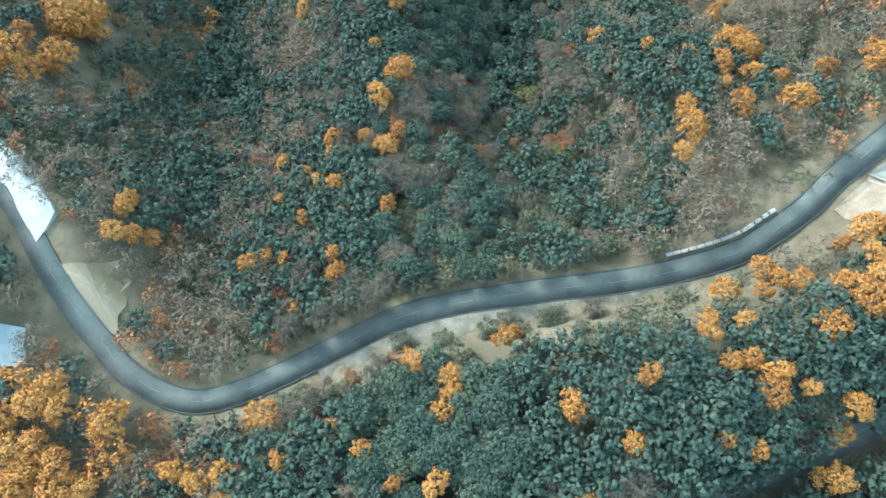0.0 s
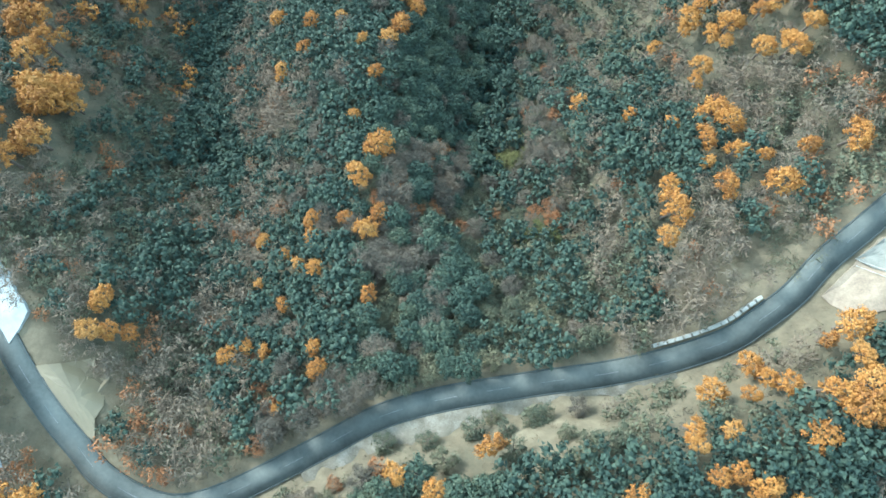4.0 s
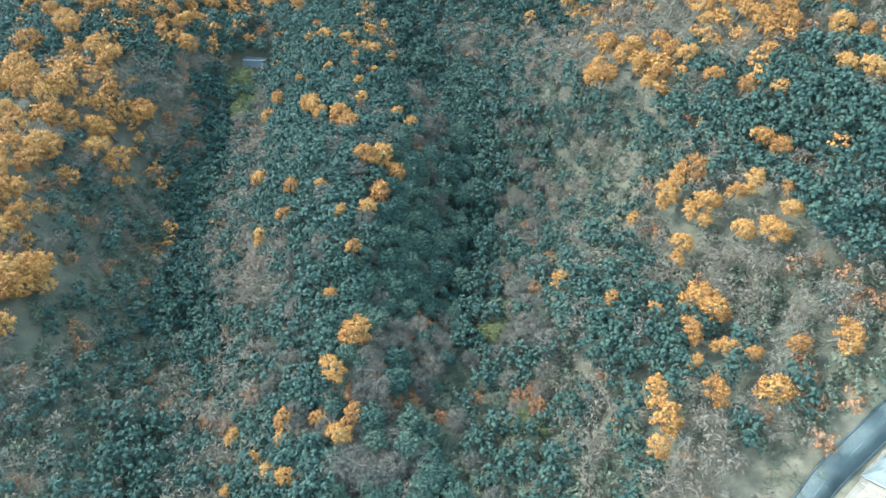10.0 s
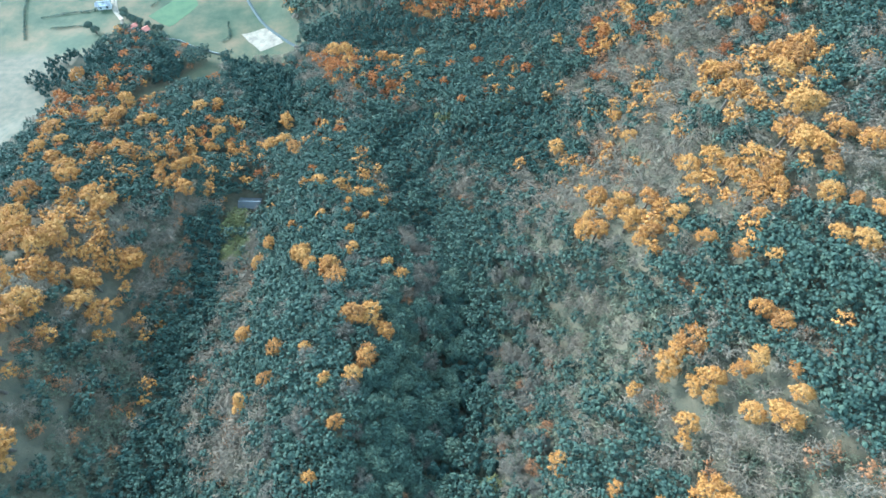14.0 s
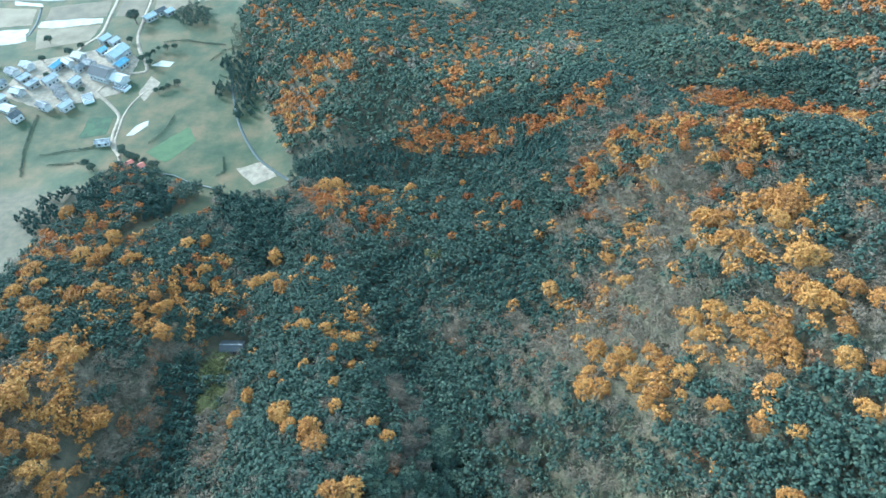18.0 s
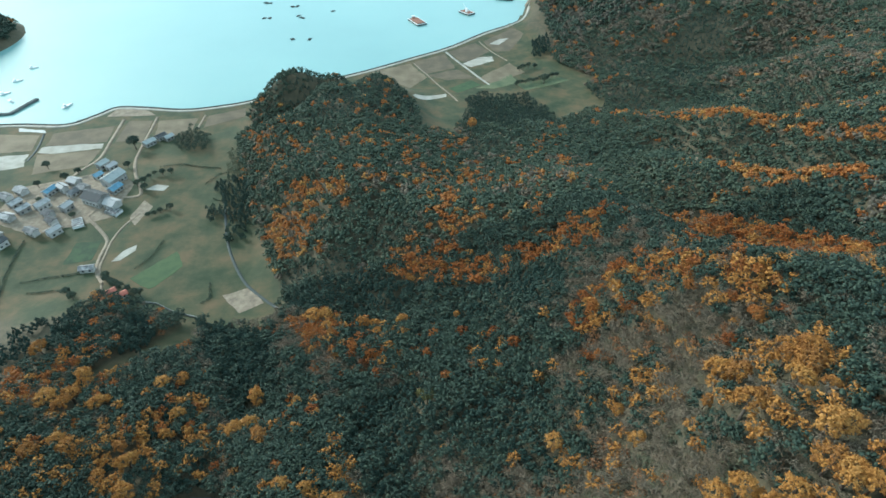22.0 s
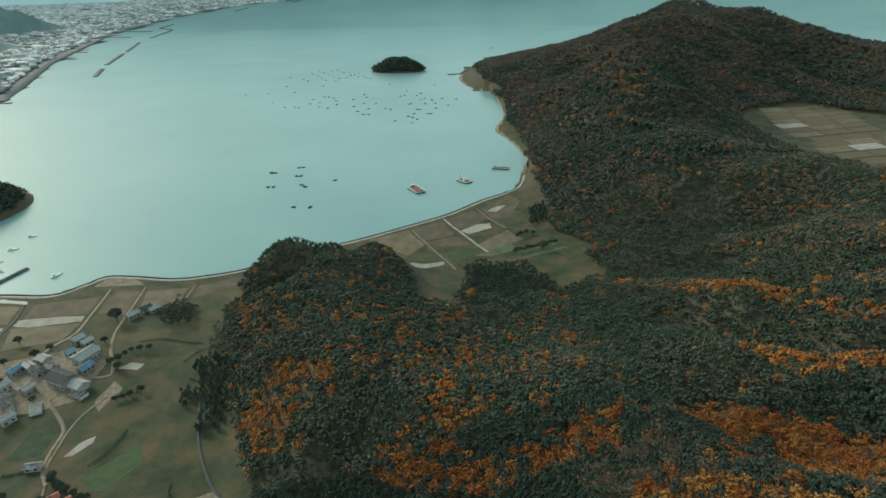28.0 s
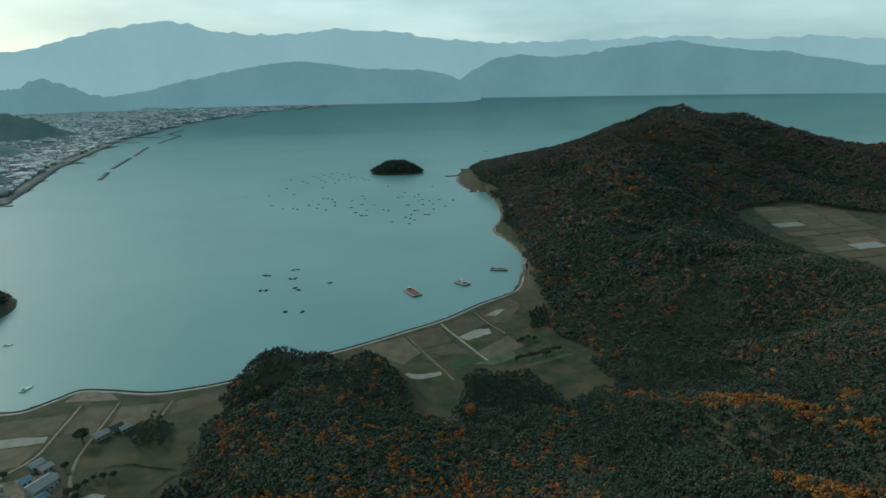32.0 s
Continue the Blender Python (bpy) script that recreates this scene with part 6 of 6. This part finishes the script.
rng = np.random.RandomState(4)
for n, (x, y) in enumerate([(-258, 472), (-253, 458), (-247, 463), (-271, 461), (-263, 464), (-267, 442), (-258, 432), (-249, 440), (-251, 423), (-277, 436), (-300, 454), (-288, 445), (-293, 462), (-300, 437), (-282, 426), (-290, 416), (-280, 407), (-271, 398), (-258, 411), (-244, 412), (-312, 445), (-310, 425), (-300, 408), (-320, 462)]):
    tone = ROOF if n % 17 != 3 else TIN
    house(x, y, [-28, 62, -24, 66][n % 4] + rng.uniform(-6, 6), rng.uniform(6, 9.5), rng.uniform(4.6, 6.4), rng.uniform(3.0, 4.8), tone, "village house with a %s roof and plaster walls" % ("blue sheet metal" if tone is TIN else "pale grey tiled"))
for x, y, turn, w, d, h, roof, label in (
    (-228, 472, 66, 15, 10, 5.5, PALE, "large white roofed storehouse in the village"),
    (-222, 460, 66, 9, 6, 3.6, TIN, "blue roofed annex beside the storehouse"),
    (-231, 448, -24, 16, 11, 5.2, ROOF, "large farmhouse with a grey roof"),
    (-217, 442, -24, 9, 8, 4.0, ROOF, "grey roofed barn beside the farmhouse"),
    (-244, 480, 60, 6, 5, 3.2, TIN, "small shed with a bright blue roof"),
    (-248, 497, 62, 8, 6, 4.0, PALE, "white roofed workshop by the road"),
    (-240, 494, 62, 7, 6, 3.6, ROOF, "grey roofed workshop by the road"),
    (-228, 484, 66, 3, 3, 2.6, PALE, "tiny white shed in the village"),
    (-224, 531, 55, 9, 6, 3.6, PALE, "white roofed shed beside the grove"),
    (-218, 541, 55, 8, 5, 3.6, ROOF, "grey roofed shed beside the grove"),
    (-211, 540, 55, 7, 5, 3.4, PALE, "white roofed shed beside the grove"),
    (-205, 374, 8, 8, 4, 3.0, ROOF, "grey roofed farm shed in the meadow"),
    (-180, 351, 40, 5, 3, 2.6, REDTIN, "small shed with a rusty red roof"),
    (-173, 347, 40, 8, 3.5, 2.8, REDTIN, "long shed with a rusty red roof"),
    (-175, 339, 70, 2.5, 2, 2.2, PALE, "tiny white hut in the meadow"),
    (-169, 336, 30, 2.5, 2, 2.2, PALE, "tiny white hut in the meadow"),
    (-80, 212, -2, 9, 4.5, 3.4, ROOF, "grey roofed hut in the wooded gully"),
):
    house(x, y, turn, w, d, h, roof, label)
for x, y, turn in ((-214, 435, 66), (-234, 423, 30)):
    frame_house = tagged(new("greenhouse"), "pale framed greenhouse with grey sheeting", "greenhouse")
    frame_house.matrix_basis = pose(x, y, float(ground(np.array([(x, y)]))[0]), 0, 0, turn)
    for k in range(5):
        part("rib", box(bmesh.new(), -3.5, 3.5, -5 + 2.4 * k, -4.8 + 2.4 * k, -0.2, 2.0), HULL, frame_house)
    part("cover", box(bmesh.new(), -3.3, 3.3, -5.1, 5.0, 1.6, 1.85, 0.1), ROOF, frame_house)


def clump(x, y, r, kind, label):
    z = float(ground(np.array([(x, y)]))[0])
    copy = copy_thing(first[kind, int(abs(x)) % 4], pose(x, y, z + r * TALL[kind] * 0.8, 0, 0, x * 37 % 360) @ Matrix.Diagonal((r, r, r * 0.9, 1)))
    tagged(copy, label, "tree", group="trees on the plain")


rng = np.random.RandomState(6)
for x, y, r in ((-233, 524, 6), (-227, 494, 3), (-201, 461, 3), (-268, 478, 3.5), (-291, 496, 3.5), (-262, 486, 3), (-205, 350, 3), (-199, 345, 3), (-272, 448, 2.5), (-240, 430, 2.5), (-285, 470, 3)):
    clump(x, y, r, "green", "dark evergreen tree among the fields")
for line in ([(-190, 366), (-181, 358), (-172, 353), (-163, 349)], [(-188, 429), (-181, 433), (-175, 437)], [(95, 632), (114, 640), (138, 649)], [(-207, 466), (-200, 480), (-190, 483)]):
    for x, y, _ in along([(*p, 0) for p in line], 4.0):
        clump(x + rng.uniform(-1, 1), y + rng.uniform(-1, 1), rng.uniform(2.0, 3.2), "green", "clipped dark hedge tree beside a field")
clump(46, 524, 5.0, "gold", "bright yellow ginkgo standing in the dark grove")
clump(124, 636, 5, "green", "dark round tree on the paddy edge")
for x, y in ((108, 672), (114, 676), (120, 673), (104, 668)):
    clump(x, y, 3.0, "green", "dark bush in the paddies")

# grove on the plain, joined
for kind, name in (("cedar", "grove round"), ("cedar", "grove dark"), ("green", "grove field"), ("cedar", "grove shore"), ("cedar", "cedar west"), ("green", "grove east of the village"), ("cedar", "grove under the knoll"), ("scrub", "terrace thicket"), ("cedar", "terrace cedars"), ("cedar", "bank cedars")):
    poly = np.array(AREAS[name], float)
    rng = np.random.RandomState(len(name))
    lo, hi = poly.min(0), poly.max(0)
    X, Y = np.meshgrid(np.arange(lo[0], hi[0], 4.2), np.arange(lo[1], hi[1], 4.0))
    p = np.stack([X.ravel(), Y.ravel()], 1) + rng.uniform(-1.4, 1.4, (X.size, 2))
    p = p[inside(p, poly) & (rough_field(p, 5.0, 19) > 0.22)]
    trees = [(x, y, h + 3.1, rng.uniform(1.5, 2.8), rng.rand() * 6.28, rng.uniform(0.9, 1.15)) for (x, y), h in zip(p, ground(p))]
    wood(kind + "_grove", "close dark grove on the plain", kind, trees, 1, 12)

# ---- boats, barges, rafts ----


def boat(x, y, turn, size):
    b = tagged(new("boat"), "small white fishing boat on the bay", "boat", group="fishing boats")
    b.matrix_basis = pose(x, y, SEA, 0, 0, turn) @ Matrix.Scale(size, 4)
    bm = bmesh.new()
    ring = [(-0.9, 4), (-1.15, 0), (-1.0, -4), (1.0, -4), (1.15, 0), (0.9, 2.6), (0, 5)]
    ring[0] = (-0.9, 2.6)
    deck = [bm.verts.new((px, py, 0.9)) for px, py in ring]
    keel = [bm.verts.new((px * 0.75, py * 0.95, -0.4)) for px, py in ring]
    bm.faces.new(deck[::-1])
    bm.faces.new(keel)
    for k in range(len(ring)):
        j = (k + 1) % len(ring)
        bm.faces.new((deck[k], deck[j], keel[j], keel[k]))
    bmesh.ops.recalc_face_normals(bm, faces=bm.faces)
    part("hull", bm, HULL, b)
    part("cabin", box(bmesh.new(), -0.7, 0.7, -2.6, -0.4, 0.9, 2.5, 0.1), HULL, b)
    part("windscreen", box(bmesh.new(), -0.6, 0.6, -0.45, -0.33, 1.7, 2.3), DARKGLASS, b)
    part("mast", rod(bmesh.new(), (0, -1.5, 2.4), (0, -1.5, 4.4), 0.05), HULL, b)


for x, y, turn, size in ((-331, 609, -25, 1.25), (-391, 622, 60, 1.0), (-411, 702, -70, 1.0), (-410, 669, -60, 1.1), (-406, 639, -50, 1.1), (252, 2425, 80, 2.6), (108, 1560, 20, 1.2), (118, 1545, 70, 1.2), (125, 1500, 40, 1.2), (100, 1470, 10, 1.2), (140, 1530, 30, 1.2)):
    boat(x, y, turn, size)


def barge(x, y, turn, long, wide, rig, label):
    b = tagged(new("work_barge"), label, "barge", group="work barges")
    b.matrix_basis = pose(x, y, SEA, 0, 0, turn)
    part("hull", box(bmesh.new(), -wide / 2, wide / 2, -long / 2, long / 2, -0.8, 1.5, 0.25), TARRED, b)
    part("deck", box(bmesh.new(), -wide / 2 + 0.5, wide / 2 - 0.5, -long / 2 + 0.5, long / 2 - 0.5, 1.5, 1.62), RUST, b, "rust red deck")
    for sx in (-1, 1):
        part("bulwark", box(bmesh.new(), sx * (wide / 2 - 0.2) - 0.2, sx * (wide / 2 - 0.2) + 0.2, -long / 2, long / 2, 1.5, 2.2), HULL, b, "white bulwark")
    part("stern_wall", box(bmesh.new(), -wide / 2 + 0.45, wide / 2 - 0.45, -long / 2, -long / 2 + 0.4, 1.5, 2.3), HULL, b)
    if rig == "tower":
        part("wheelhouse", box(bmesh.new(), -1.6, 1.6, long / 2 - 4.5, long / 2 - 1.0, 1.62, 4.8, 0.1), RUST, b)
        part("roof", box(bmesh.new(), -1.9, 1.9, long / 2 - 4.8, long / 2 - 0.7, 4.8, 5.0), HULL, b)
        part("cargo", box(bmesh.new(), -wide / 2 + 1.2, wide / 2 - 1.2, -long / 2 + 2, long / 2 - 6, 1.62, 2.6, 0.5), RUST, b)
    if rig == "crane":
        part("crane_base", box(bmesh.new(), -1.5, 1.5, -1.5, 1.5, 1.62, 4.0, 0.2), HULL, b)
        part("cab", box(bmesh.new(), -1.0, 1.2, -1.0, 1.4, 4.0, 6.2, 0.15), HULL, b)
        part("boom", rod(bmesh.new(), (0, 1.0, 5.0), (0, 7.5, 11.0), 0.35, 6, 0.15), HULL, b)
        part("cable", rod(bmesh.new(), (0, 7.4, 10.9), (0, 7.4, 3.0), 0.06), TARRED, b)
    if rig == "none":
        for k in range(6):
            part("plank", box(bmesh.new(), -wide / 2 + 1, wide / 2 - 1, -long / 2 + 1.5 + k * (long - 3) / 6, -long / 2 + 1.0 + (k + 1) * (long - 3) / 6, 1.62, 1.9 + 0.25 * (k % 3)), TARRED if k % 2 else RUST, b)


barge(-3, 824, 28, 26, 13, "tower", "steel work barge with a rust red deck and wheelhouse")
barge(60, 855, 40, 19, 11, "crane", "crane barge with a white crane on a rusty deck")
barge(114, 908, 78, 24, 8, "none", "flat dark barge loaded with rusty planks")

raft = tagged(new("oyster_raft"), "dark timber oyster raft afloat on the bay", "raft", group="oyster rafts on the bay")
for k in range(5):
    part("beam", box(bmesh.new(), -3.2 + 1.5 * k, -2.8 + 1.5 * k, -5, 5, 0.1, 0.55), TARRED, raft)
for k in range(3):
    part("float", rod(bmesh.new(), (-3.4, -4 + 4 * k, 0.1), (3.6, -4 + 4 * k, 0.1), 0.5, 8), TARRED, raft)
RAFTS_NEAR = [(-207, 909), (-201, 908), (-197, 848), (-190, 848), (-169, 892), (-163, 893), (-174, 931), (-168, 932), (-155, 855), (-149, 847), (-113, 871), (-148, 773), (-128, 772)]
RAFTS_MID = [(-421, 1522), (-368, 1530), (-309, 1541), (-329, 1408), (-294, 1368), (-272, 1369), (-261, 1359), (-246, 1402), (-248, 1453), (-226, 1412), (-227, 1478), (-216, 1476), (-204, 1465), (-193, 1431), (-221, 1366), (-199, 1347), (-186, 1389), (-156, 1443), (-138, 1499), (-129, 1466), (-132, 1312), (-117, 1282), (-107, 1281), (-128, 1398), (-101, 1392), (-112, 1337), (-77, 1336), (-66, 1327), (-146, 1364)]
RAFTS_EAST = [(-51, 1219), (-52, 1471), (-39, 1535), (-30, 1378), (-25, 1381), (-27, 1257), (-18, 1246), (-9, 1231), (-18, 1200), (-16, 1281), (-11, 1321), (-4, 1320), (-4, 1425), (6, 1383), (21, 1422), (28, 1384), (12, 1279), (18, 1278), (-5, 1505), (29, 1615), (55, 1360), (75, 1426), (29, 1331), (-43, 1481), (43, 1436), (-14, 1477), (5, 1441)]
RAFTS_FAR = [(-328, 1743), (-311, 1717), (-321, 1845), (-301, 1805), (-282, 1761), (-263, 1720), (-269, 1821), (-251, 1782), (-258, 1909), (-310, 1899), (-231, 1754), (-234, 1860), (-213, 1762), (-219, 1869), (-196, 1811), (-187, 1837), (-169, 1787), (-158, 1755), (-146, 1743), (-272, 1894), (-293, 1868), (-86, 1638), (-371, 1783), (-348, 1633), (-256, 1634), (-206, 1802), (-183, 1773), (-235, 1707)]
rng = np.random.RandomState(8)
for n, (x, y) in enumerate(RAFTS_NEAR + RAFTS_MID + RAFTS_EAST + RAFTS_FAR):
    m = pose(x, y, SEA, 0, 0, rng.uniform(-60, 60)) @ Matrix.Diagonal((rng.uniform(0.55, 0.85), rng.uniform(0.55, 0.9), 1, 1))
    if n:
        copy_thing(raft, m)
    else:
        raft.matrix_basis = m

# breakwaters
for k, line in enumerate(([(-954, 1864), (-1016, 2024)], [(-1053, 2122), (-1154, 2445)], [(-1178, 2526), (-1300, 2903)], [(-1348, 3126), (-1442, 3627), (-1586, 3792), (-1635, 4121)], [(-1670, 3561), (-1528, 3547)], [(-1584, 3191), (-1473, 3184)], [(-980, 1472), (-937, 1472)], [(-1060, 1660), (-1032, 1662)], [(-1300, 2293), (-1244, 2295)], [(-1390, 2522), (-1329, 2523)], [(-1764, 5816), (-1836, 6499)], [(-1701, 8006), (-1801, 9108)], [(-2222, 10758), (-1196, 9601)], [(68, 1785), (106, 1796), (122, 1866), (143, 1874)], [(200, 2136), (271, 2172), (349, 2175), (423, 2204)], [(-385, 594), (-376, 595), (-367, 625)])):
    wide = 2.0 if k == 15 else 4.0 if k in (6, 7, 8, 9, 13, 14) else 7.0 if k < 4 else 14.0
    pts = along([(*p, SEA) for p in line], 40.0)
    v, f = ribbon(pts, -wide, wide, 1.6, thick=2.4)
    tagged(new("breakwater", mesh_of("breakwater", bend(v), f, RUBBLE)), "dark rubble breakwater in the bay", "breakwater", kind="structure")

for key, m in home.items():
    first[key].matrix_basis = m

# ---- far shore: town, hills ----
rng = np.random.RandomState(14)
bv = np.array([(x, y, z) for z in (0, 1) for y in (-0.5, 0.5) for x in (-0.5, 0.5)])
bf = np.array([(0, 2, 3, 1), (4, 5, 7, 6), (0, 1, 5, 4), (2, 6, 7, 3), (0, 4, 6, 2), (1, 3, 7, 5)])
shore = along([(*p, 0) for p in TOWN_SHORE], 20.0)[:, :2]
vs, fs, n = [], [], 0
for k in range(9000):
    at = shore[int(len(shore) * rng.rand() ** (1.5 if k < 5200 else 0.8))]
    inland = 30 + rng.exponential(420 if k < 5200 else 1300 if k < 7500 else 3500)
    x, y = at[0] - inland, at[1] + rng.uniform(-200, 500) * min(1, inland / 300)
    if gap(np.array([(x, y)]), TOWN_SHORE)[0] < 25 or inside(np.array([(x, y)]), BAY)[0]:
        continue
    big = rng.rand() < 0.06
    w, d, h = (rng.uniform(22, 55), rng.uniform(14, 26), rng.uniform(6, 10)) if big else (rng.uniform(9, 17), rng.uniform(8, 14), rng.uniform(4, 8))
    grow = 1 + max(0, y - 3000) / 6000
    a = rng.uniform(-0.3, 0.3) + 0.4
    q = bv * (w * grow, d * grow, h)
    q = np.stack([q[:, 0] * math.cos(a) - q[:, 1] * math.sin(a) + x, q[:, 0] * math.sin(a) + q[:, 1] * math.cos(a) + y, q[:, 2]], 1)
    vs.append(q)
    fs.append(bf + n)
    n += 8
tagged(new("town", mesh_of("town", bend(np.concatenate(vs)), np.concatenate(fs), TOWN)), "grey and white roofs of the far shore town", "town", kind="stuff")
strip_v, strip_f = ribbon(np.c_[shore[::3], np.full(len(shore[::3]), SEA)], -30, 14, 1.8, thick=4)
tagged(new("town_shore", mesh_of("town_shore", bend(strip_v), strip_f, RUBBLE)), "dark shore strip before the town", "shore", kind="structure")


def hill(name, spots, material, label, seed):
    """A far hill or range as one sheet: the highest of several bumps (x, y, length, depth, height, turn)."""
    rng = np.random.RandomState(seed)
    span = np.array([(x - l * 1.5, x + l * 1.5, y - l * 1.5, y + l * 1.5) for x, y, l, d, h, a in spots])
    X, Y = np.meshgrid(np.linspace(span[:, 0].min(), span[:, 1].max(), 150), np.linspace(span[:, 2].min(), span[:, 3].max(), 60))
    p = np.stack([X.ravel(), Y.ravel()], 1)
    z = np.full(len(p), -60.0)
    for x, y, l, d, h, a in spots:
        c, s = math.cos(a), math.sin(a)
        u, w = ((p[:, 0] - x) * c + (p[:, 1] - y) * s) / l, (-(p[:, 0] - x) * s + (p[:, 1] - y) * c) / d
        z = np.maximum(z, h * 1.25 * np.exp(-(u * u) - (w * w)) - h * 0.2)
    size = max(s[2] for s in spots)
    z += (rough_field(p, size * 0.16, seed) - 0.5) * 0.30 * np.maximum(z, 0) + (rough_field(p, size * 0.05, seed + 1) - 0.5) * 0.14 * np.maximum(z, 0)
    i = (np.arange(59)[:, None] * 150 + np.arange(149)).ravel()
    f = np.stack([i, i + 1, i + 151, i + 150], 1)
    f = f[(z[f] > -30).any(1)]
    return tagged(new(name, mesh_of(name, bend(np.c_[p, z]), f, material, smooth=True)), label, "hill", kind="structure")


hill("town_hill", [(-5650, 9000, 1000, 520, 400, 0.5), (-6700, 8500, 1000, 600, 300, 0.2)], HAZE_HILLS, "hazy wooded hill behind the town", 3)
hill("town_hill", [(-2480, 3650, 300, 210, 130, 0.9), (-2800, 3550, 320, 220, 145, 0.6), (-1867, 2622, 150, 120, 58, 0.6)], HAZE_WOODS, "hazy wooded hill at the edge of town", 4)
hill("town_hill", [(-1250, 1800, 70, 60, 34, 0.9)], HAZE_WOODS, "low wooded knoll by the town shore", 6)


def skyline(name, far, profile, base, material, label, seed):
    """A distant range: a slope rising from the shore to a crest of (bearing, height angle) in degrees, seen over far metres."""
    crest = curve_through([(a, e, 0) for a, e in profile], 0.25)
    rng = np.random.RandomState(seed)
    e = crest[:, 1] + (rough_field(np.c_[crest[:, 0] * 4, crest[:, 0] * 0 + seed], 3.0, seed) - 0.5) * 0.25 + (rough_field(np.c_[crest[:, 0] * 14, crest[:, 0] * 0], 3.0, seed) - 0.5) * 0.09
    rows = []
    for k, share in enumerate((-0.15, 0.0, 0.3, 0.55, 0.78, 0.92, 1.0)):
        d = far * (1 + 0.22 * share)
        fold = (rough_field(np.c_[crest[:, 0] * 5 + 3 * k, crest[:, 0] * 0 + k], 2.0, seed + k) - 0.5) * 0.16 * (share > 0) * (share < 1)
        t = np.radians(base + (e - base) * (share + fold))
        a = np.radians(crest[:, 0])
        rows.append(np.c_[EYE[0] + np.sin(a) * d, EYE[1] + np.cos(a) * d, EYE[2] + np.tan(t) * d])
    n = len(crest)
    i = (np.arange(len(rows) - 1)[:, None] * n + np.arange(n - 1)).ravel()
    return tagged(new(name, mesh_of(name, bend(np.concatenate(rows)), np.stack([i, i + 1, i + n + 1, i + n], 1), material, smooth=True)), label, "mountains", kind="structure")


skyline("far_mountains", 24000, [(-60, 2.6), (-46, 3.0), (-34.8, 3.2), (-31.4, 4.1), (-26.9, 5.3), (-22.5, 5.9), (-19, 5.3), (-14.2, 5.0), (-8, 5.5), (-2.8, 5.2), (1.5, 4.6), (5.3, 4.2), (13.2, 4.1), (22.5, 4.1), (27.5, 3.7), (33.6, 3.6), (38, 3.2), (48, 3.4), (60, 3.0)], -0.1, HAZE_RANGE, "pale mountains, haze painted into their colour", 9)
skyline("far_range", 15000, [(2.5, 0.2), (4.7, 1.7), (7.9, 2.9), (13.2, 2.7), (18.2, 3.4), (22.5, 3.7), (27.1, 3.0), (31.8, 2.4), (35.8, 1.6), (38.3, 1.1), (48, 0.9), (58, 0.6)], -1.0, HAZE_HILLS, "blue hazy mountains across the water", 7)
skyline("far_range", 11000, [(-30, -0.4), (-26, 0.2), (-22.5, 0.9), (-18.4, 1.8), (-14.9, 2.4), (-11.3, 2.7), (-6.1, 2.0), (0.4, 1.7), (3.5, 0.8), (5.3, -0.2)], -1.0, HAZE_HILLS, "blue hazy hill behind the town", 5)
hill("small_islet", [(8928, 14640, 210, 150, 190, 0.0)], HAZE_HILLS, "small hazy islet on the open bay", 2)
